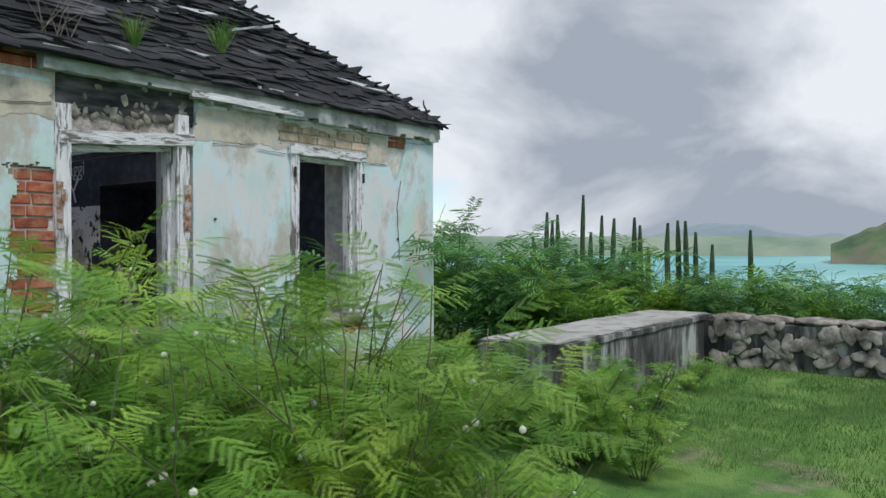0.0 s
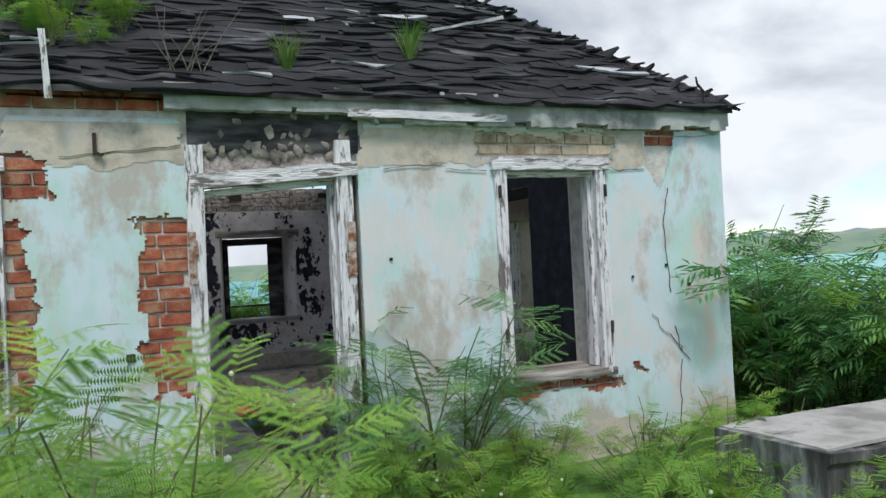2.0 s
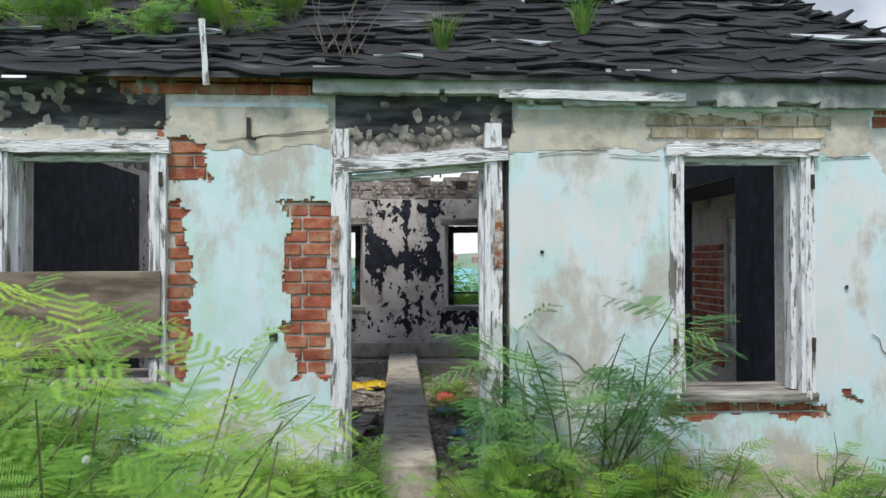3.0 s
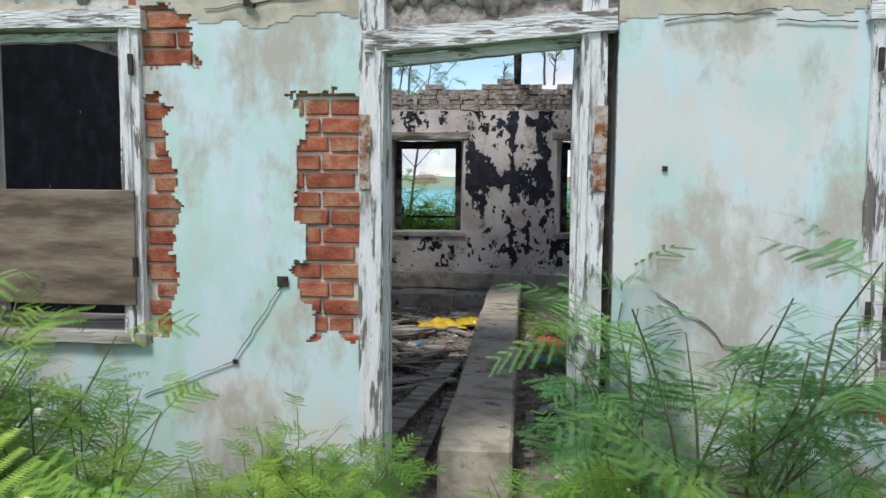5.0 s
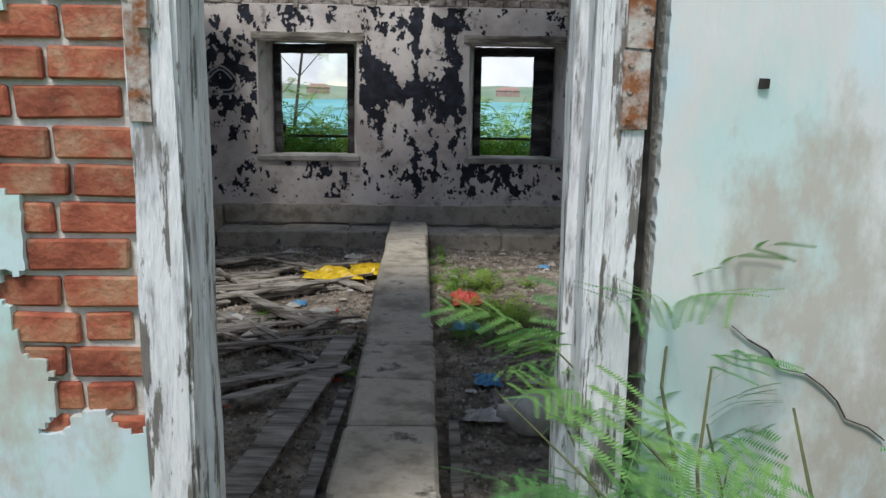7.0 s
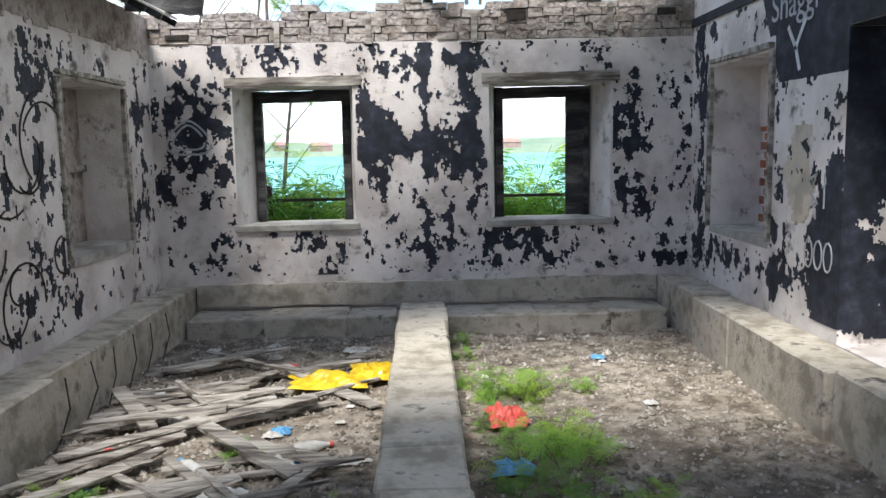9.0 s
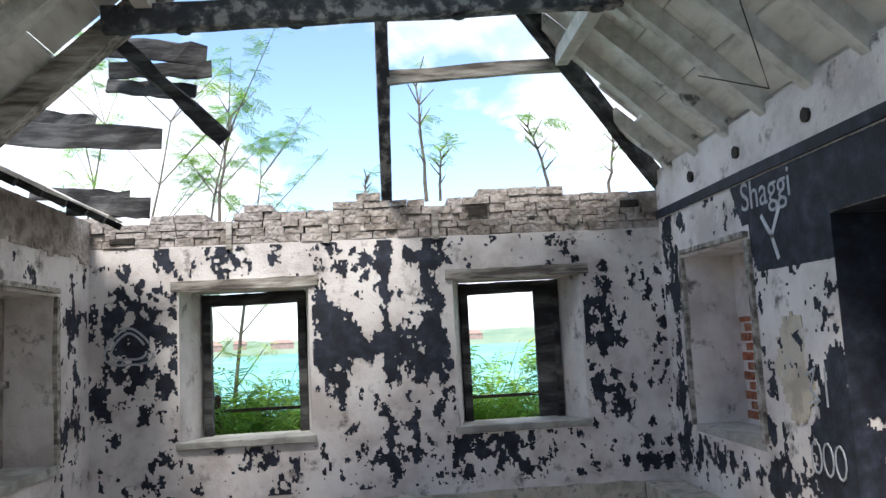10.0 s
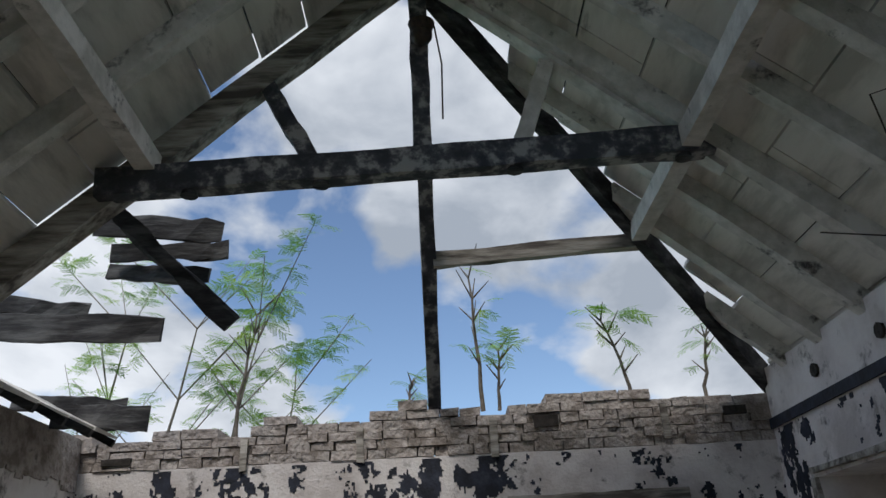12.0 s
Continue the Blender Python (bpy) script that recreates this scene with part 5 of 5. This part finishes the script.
crumple("foil_sheet", (2.20, 10.25, 0.07), (0.26, 0.15, 0.13), M_YELLOW, "crumpled shiny yellow plastic sheet on the rubble", "plastic sheet", 2.3)
crumple("foil_sheet", (2.48, 10.45, 0.07), (0.16, 0.20, 0.14), M_YELLOW, "crumpled shiny yellow plastic sheet beside the floor beam", "plastic sheet", 5.1)
crumple("plastic_bag", (3.32, 9.45, 0.06), (0.11, 0.15, 0.16), M_REDBAG, "crumpled red plastic bag on the dirt", "plastic bag", 7.7)
crumple("plastic_bag", (3.28, 8.75, 0.06), (0.10, 0.09, 0.10), M_BLUEBAG, "crumpled blue plastic bag on the dirt", "plastic bag", 1.7)
crumple("plastic_bag", (3.35, 7.7, 0.06), (0.07, 0.09, 0.10), M_BLUEBAG, "crumpled blue plastic bag on the dirt", "plastic bag", 3.3)
for x, y, s in ((1.9, 8.5, 0.12), (2.1, 8.9, 0.10), (1.0, 10.2, 0.11), (2.3, 11.2, 0.09), (1.7, 7.6, 0.10), (3.3, 7.2, 0.10), (3.5, 7.35, 0.1), (3.3, 10.1, 0.08), (2.3, 7.9, 0.08)):
    crumple("litter", (x, y, floor_z(x, y) + 0.015), (s, s * 0.7, s * 0.9), M_WHITEPLASTIC, "crumpled dirty white plastic litter", "litter", x * 3)
rng = random.Random(52)
for k in range(46):
    x, y = (rng.uniform(0.9, 2.55), rng.uniform(7.2, 11.5)) if k % 4 else (rng.uniform(3.15, 4.6), rng.uniform(6.8, 11.5))
    sz = rng.uniform(0.025, 0.06)
    mat, tone = M_WHITEPLASTIC, "dirty white"
    if k % 9 == 3:
        mat, tone = M_REDBAG, "red"
    elif k % 11 == 5:
        mat, tone = M_BLUEBAG, "blue"
    crumple("litter", (x, y, floor_z(x, y) + 0.012), (sz, sz * rng.uniform(0.4, 1.0), sz), mat, "small " + tone + " scrap of plastic litter", "litter", k * 1.7)["group"] = "litter on the floor"
jug = empty("plastic_jug", "dirty white plastic jug lying on rubble", "jug", at=(3.52, 7.05, 0.13))
bm = bmesh.new()
bmesh.ops.create_uvsphere(bm, u_segments=20, v_segments=12, radius=0.11)
for v in bm.verts:
    v.co.x *= 1.25
    v.co.z = max(v.co.z, -0.08)
part("body", bm, M_WHITEPLASTIC, jug, smooth=True)
bm = bmesh.new()
bmesh.ops.create_cone(bm, cap_ends=True, segments=14, radius1=0.045, radius2=0.03, depth=0.06, matrix=pose(-0.15, 0, 0.02, 0, -80, 0))
part("neck", bm, M_WHITEPLASTIC, jug)


def bottle(x, y, rz, mat_b, mat_c, label):
    t = empty("plastic_bottle", label, "bottle", "bottles on the floor")
    bm = bmesh.new()
    prof = [(0, 0.028), (0.01, 0.033), (0.12, 0.033), (0.16, 0.02), (0.185, 0.012), (0.20, 0.012)]
    rings = [[bm.verts.new((a, r * math.cos(k * 0.5236), r * math.sin(k * 0.5236))) for k in range(12)] for a, r in prof]
    for a, b in zip(rings, rings[1:]):
        for k in range(12):
            bm.faces.new((a[k], a[(k + 1) % 12], b[(k + 1) % 12], b[k]))
    bm.faces.new(rings[0][::-1])
    part("body", bm, mat_b, t, smooth=True)
    bm = bmesh.new()
    bmesh.ops.create_cone(bm, cap_ends=True, segments=12, radius1=0.015, radius2=0.015, depth=0.022, matrix=pose(0.205, 0, 0, 0, 90, 0))
    part("cap", bm, mat_c, t)
    t.matrix_basis = pose(x, y, floor_z(x, y) + 0.035, 0, 0, rz)


bottle(2.15, 9.1, 20, M_WHITEPLASTIC, M_REDBAG, "clouded plastic bottle with red cap")
bottle(1.35, 9.6, 70, M_WHITEPLASTIC, M_REDBAG, "clouded plastic bottle with red cap")
bottle(1.1, 8.6, 10, M_BLUEBAG, M_WHITEPLASTIC, "blue plastic bottle with white cap")
bottle(1.75, 8.75, 130, M_WHITEPLASTIC, M_BLUEBAG, "clouded plastic bottle with blue cap")

# ---- fence behind the house ----
fence = empty("iron_fence", "dark rusty iron rail fence behind the ruin", "fence")
for k in range(7):
    x = -2.6 + k * 1.95
    bm = bmesh.new()
    box(bm, (x - 0.025, 13.15, ground_z(x, 13.15) - 0.1), (x + 0.025, 13.20, 1.22))
    bmesh.ops.create_uvsphere(bm, u_segments=8, v_segments=6, radius=0.035, matrix=pose(x, 13.175, 1.24))
    part("post", bm, M_IRON, fence)
for z in (1.12, 0.72, 0.3):
    bm = bmesh.new()
    stick(bm, (-2.6, 13.175, z), (9.1, 13.175, z), 0.02, 0.03)
    part("rail", bm, M_IRON, fence)

# ---- graffiti ----
def stroke(pts, r, mat, name, label, parent):
    bm = bmesh.new()
    for a, b in zip(pts, pts[1:]):
        d = Vector(b) - Vector(a)
        stick(bm, Vector(a) - d * 0.04, Vector(b) + d * 0.04, r, 0.004, up=parent[1])
    return part(name, bm, mat, parent[0], label)


RW, LW, BW = (wall_right, (1, 0, 0)), (wall_left, (1, 0, 0)), (wall_back, (0, 1, 0))
txt = bpy.data.curves.new("graffiti_word", "FONT")
txt.body, txt.size, txt.extrude = "Shaggi", 0.27, 0.001
txt.materials.append(M_GREYSPRAY)
to = new("graffiti_word", txt)
to.parent = wall_right
to["label"] = "grey sprayed word"
to.matrix_basis = Matrix(((0, 0, -1, XR - 0.007), (-1, 0, 0, 10.60), (0, 1, 0, 2.43), (0, 0, 0, 1)))
xg = XR - 0.008
stroke([(xg, 10.33, 2.36), (xg, 10.22, 2.22)], 0.032, M_CHALK, "graffiti_mark", "white sprayed letter", RW)
stroke([(xg, 10.10, 2.38), (xg, 10.22, 2.22), (xg, 10.16, 2.08)], 0.032, M_CHALK, "graffiti_mark", "white sprayed letter", RW)
for dy in (0, 0.12, 0.24):
    stroke([(xg, 9.95 - dy + 0.05 * math.cos(k), 0.92 + 0.09 * math.sin(k)) for k in np.linspace(0, 6.28, 12)], 0.012, M_GREYSPRAY, "graffiti_mark", "", RW)
stroke([(xg, 9.98, 1.38), (xg, 9.88, 1.42), (xg, 9.95, 1.30), (xg, 9.86, 1.24), (xg, 9.97, 1.22)], 0.014, M_GREYSPRAY, "graffiti_mark", "", RW)
stroke([(xg, 9.78, 1.42), (xg, 9.78, 1.22)], 0.014, M_GREYSPRAY, "graffiti_mark", "", RW)
for sc in (1.0, 0.72):
    stroke([(0.80 + 0.19 * sc * math.cos(k) * (1 - 0.25 * math.sin(k)), YB - 0.006, 1.76 + 0.15 * sc * math.sin(k) - 0.04 * sc * abs(math.cos(k))) for k in np.linspace(0.3, 6.1, 18)], 0.018, M_GREYSPRAY, "graffiti_mark", "pale sprayed heart outline", BW)
rng = random.Random(19)
for k in range(13):
    cy, cz, r = rng.uniform(8.9, 10.3), rng.uniform(0.6, 1.9), rng.uniform(0.08, 0.3)
    t0 = rng.uniform(0, 6)
    stroke([(XL + 0.006, cy + r * math.cos(t0 + a) * (1 + 0.3 * a / 5), cz + r * 1.1 * math.sin(t0 + a)) for a in np.linspace(0, rng.uniform(2.5, 5.5), 14)], 0.012, M_CRACK, "graffiti_line", "black scrawled line", LW)
for k in range(6):
    y0 = 9.3 + k * 0.35
    stroke([(0.835, y0, 0.05), (0.835, y0 + 0.15 + 0.1 * nz(k * 3.3), 0.2), (0.835, y0 + 0.12, 0.38)], 0.012, M_CRACK, "graffiti_line", "black scrawled line", LW)

# cracks in the facade
def crack(seed, p, q, wob, w=0.003):
    rng = random.Random(seed)
    nseg = 9
    pts = []
    for i in range(nseg + 1):
        t = i / nseg
        o = 0.45 * wob * (rng.random() - 0.5) * (0 if i in (0, nseg) else 1)
        pts.append(Vector((p[0] + (q[0] - p[0]) * t + o, 4.9925, p[1] + (q[1] - p[1]) * t + o * 0.8)))
    bm = bmesh.new()
    for a, b in zip(pts, pts[1:]):
        stick(bm, a, b, w * rng.uniform(0.4, 1.3), 0.006, up=(0, 1, 0))
    part("crack", bm, M_CRACK, wall_front)


for i, (p, q, wob) in enumerate((((5.80, 2.12), (5.74, 1.85), 0.05), ((5.74, 1.85), (5.78, 1.35), 0.04), ((5.60, 1.20), (5.92, 0.84), 0.06), ((5.80, 1.1), (5.86, 0.9), 0.04), ((5.85, 0.85), (5.80, 0.4), 0.06),
                                ((3.60, 2.26), (4.02, 2.30), 0.05), ((4.02, 2.26), (4.32, 2.25), 0.03), ((1.75, 2.33), (2.38, 2.40), 0.05), ((1.45, 0.70), (1.85, 0.86), 0.04), ((1.85, 0.86), (2.07, 1.2), 0.04),
                                ((3.60, 1.20), (3.95, 0.95), 0.07), ((5.30, 2.25), (5.60, 2.26), 0.01), ((5.9, 2.5), (6.3, 2.52), 0.04))):
    crack(i, p, q, wob)
for x, z, s in ((2.07, 1.21, 0.022), (3.62, 1.69, 0.01), (5.95, 1.4, 0.012), (5.45, 1.48, 0.01), (1.86, 0.86, 0.01), (5.75, 1.55, 0.01)):
    bm = bmesh.new()
    box(bm, (x - s, 4.990, z - s), (x + s, 4.9955, z + s), s * 0.2)
    part("hole", bm, M_CRACK, wall_front)
bm = bmesh.new()
stick(bm, (1.93, 4.985, 2.34), (1.93, 4.985, 2.46), 0.02, 0.02, up=(0, 1, 0))
stick(bm, (1.93, 4.985, 2.35), (1.97, 4.97, 2.335), 0.018, 0.018)
part("iron_hook", bm, M_IRON, wall_front, "rusted iron hook")

# ---- land across the bay ----
def ridge(name, a0, a1, dist, depth, hfun, mat, label, n=160):
    vs, fs = [], []
    prof = ((0.0, 0.0), (0.25, 0.55), (0.6, 0.9), (1.0, 1.0), (1.6, 0.3), (2.0, 0.0))
    for i in range(n + 1):
        t = i / n
        a = radians(a0 + (a1 - a0) * t)
        h = hfun(t)
        for j, (d, f) in enumerate(prof):
            r = dist + depth * d + 0.1 * depth * nz(t * 30, j)
            vs.append((r * math.sin(a), r * math.cos(a), -5 + (h + 5) * f * (1 + 0.08 * nz(t * 60, j * 3.0))))
    m = len(prof)
    for i in range(n):
        for j in range(m - 1):
            fs.append((i * m + j, (i + 1) * m + j, (i + 1) * m + j + 1, i * m + j + 1))
    return tagged(raw(name, vs, fs, mat, smooth=True), label, "hill", kind="structure")


# shores and far range carry painted haze; the near headland does not
ridge("backdrop", 20, 150, 430, 60, lambda t: 7.5 + 3 * frac(t * 9, 0.4, 0, 4), M_FARGREEN, "low green shore across the bay with haze painted into its colour")
ridge("backdrop", -60, 30, 520, 60, lambda t: 6 + 4 * frac(t * 9, 2.4, 0, 4), M_FARGREEN, "low green shore across the bay with haze painted into its colour")
ridge("backdrop", 35, 110, 2400, 300, lambda t: 34 + 38 * math.exp(-((t - 0.50) / 0.055) ** 2) + 22 * frac(t * 14, 5.4, 0, 4), M_FAR, "far mountain range with blue haze painted into its colour")
ridge("backdrop", 79, 128, 240, 40, lambda t: 2 + 15 * min(1, t * 7) + 2.2 * frac(t * 22, 8.1, 0, 5) * min(1, t * 6), M_HILL, "wooded rocky headland above the bay", 260)
rng = random.Random(6)
for k in range(8):
    a = radians(-12 + k * 2.6 + rng.uniform(-0.6, 0.6))
    r = 505
    bm = bmesh.new()
    w = rng.uniform(4, 8)
    box(bm, (-w, -3, -2), (w, 3, 1.6))
    o = [bm.verts.new(p) for p in ((-w - 0.5, -3.5, 1.6), (w + 0.5, -3.5, 1.6), (w + 0.5, 3.5, 1.6), (-w - 0.5, 3.5, 1.6), (-w * 0.6, 0, 3.8), (w * 0.6, 0, 3.8))]
    for f in ((0, 1, 5, 4), (2, 3, 4, 5), (1, 2, 5), (3, 0, 4)):
        bm.faces.new([o[i] for i in f])
    hs = finish("far_house", bm, M_ROOFRED)
    hs.matrix_basis = pose(r * math.sin(a), r * math.cos(a), 1.0 + rng.uniform(0, 2.5), 0, 0, -math.degrees(a))
    tagged(hs, "far red-roofed house on the opposite shore", "house", "houses across the bay")

# ---- bricks and stones laid bare in the facade ----
random.seed(2)
bricks = []
for w in (0.215, 0.105, 0.215, 0.105, 0.16):
    bm = bmesh.new()
    box(bm, (0, 0, 0), (w - 0.011, 0.09, 0.062), 0.0025, 0.005)
    me = bpy.data.meshes.new("brick")
    bm.to_mesh(me)
    bm.free()
    me.materials.append(M_BRICK)
    bricks.append((w, me))
pale_bricks = []
for w, me in bricks:
    me = me.copy()
    me.materials.clear()
    me.materials.append(M_PALEBRICK)
    pale_bricks.append((w, me))


def lay(x0, x1, z0, z1, bricks=bricks):
    z, row = z0, 0
    while z < z1:
        x = x0 - (0.07 if row % 2 else 0.0)
        while x < x1 + 0.02:
            w, me = bricks[(0, 2)[random.random() < 0.5]] if (row % 2 == 0 or random.random() < 0.55) else bricks[random.choice((1, 3))]
            if not inside(x + w / 2, z + 0.03, holes):
                ob = new("brick", me)
                ob.parent = wall_front
                ob.matrix_basis = pose(x, 5.03 - 0.016 + random.uniform(-0.006, 0.006), z, 0, random.uniform(-0.8, 0.8), 0)
            x += w
        z += 0.0755
        row += 1


lay(2.02, 2.40, 0.92, 2.08)
lay(1.475, 1.70, 0.90, 2.36)
lay(4.25, 5.30, 0.672, 0.80)
lay(5.40, 5.50, 0.76, 0.92)
lay(5.55, 5.95, 2.44, 2.56)
lay(1.2, 2.42, 2.60, 2.72)
lay(4.28, 5.3, 2.365, 2.50, pale_bricks)
# flat dark sheets paint in the shade of hollows left by fallen plaster
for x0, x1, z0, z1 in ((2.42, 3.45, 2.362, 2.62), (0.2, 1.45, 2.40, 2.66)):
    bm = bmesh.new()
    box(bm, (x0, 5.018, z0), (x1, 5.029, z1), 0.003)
    part("cavity", bm, M_DARKWOOD, wall_front, "flat dark sheet painting in the shade behind fallen plaster")
for x0, x1, z0, z1, num in ((2.42, 3.44, 2.34, 2.42, 30), (2.42, 3.44, 2.45, 2.60, 14), (-0.3, 1.50, 2.38, 2.70, 70)):
    for k in range(num):
        ob = new("stone", random.choice(stones))
        ob.parent = wall_front
        r = random.uniform(0.025, 0.06)
        ob.matrix_basis = Matrix.LocRotScale((random.uniform(x0, x1), 5.03, random.uniform(z0, z1)), Euler((0, random.random() * 3, 0)), (r * 1.1, 0.022, r * 0.7))
# bricks showing in the niche and the recess of the right wall
for x, y0, y1, z0, z1 in ((5.72, 11.30, 11.68, 0.95, 1.72), (5.93, 7.92, 8.75, 0.60, 1.75)):
    z, row = z0, 0
    while z < z1:
        y = y0 - (0.1 if row % 2 else 0)
        while y < y1 - 0.1:
            w, me = bricks[0] if row % 2 == 0 else bricks[1]
            if y > y0 - 0.02:
                ob = new("brick", me)
                ob.parent = wall_right
                ob.matrix_basis = pose(x - 0.008, y + w, z, 0, 0, -90)
            y += w
        z += 0.0755
        row += 1
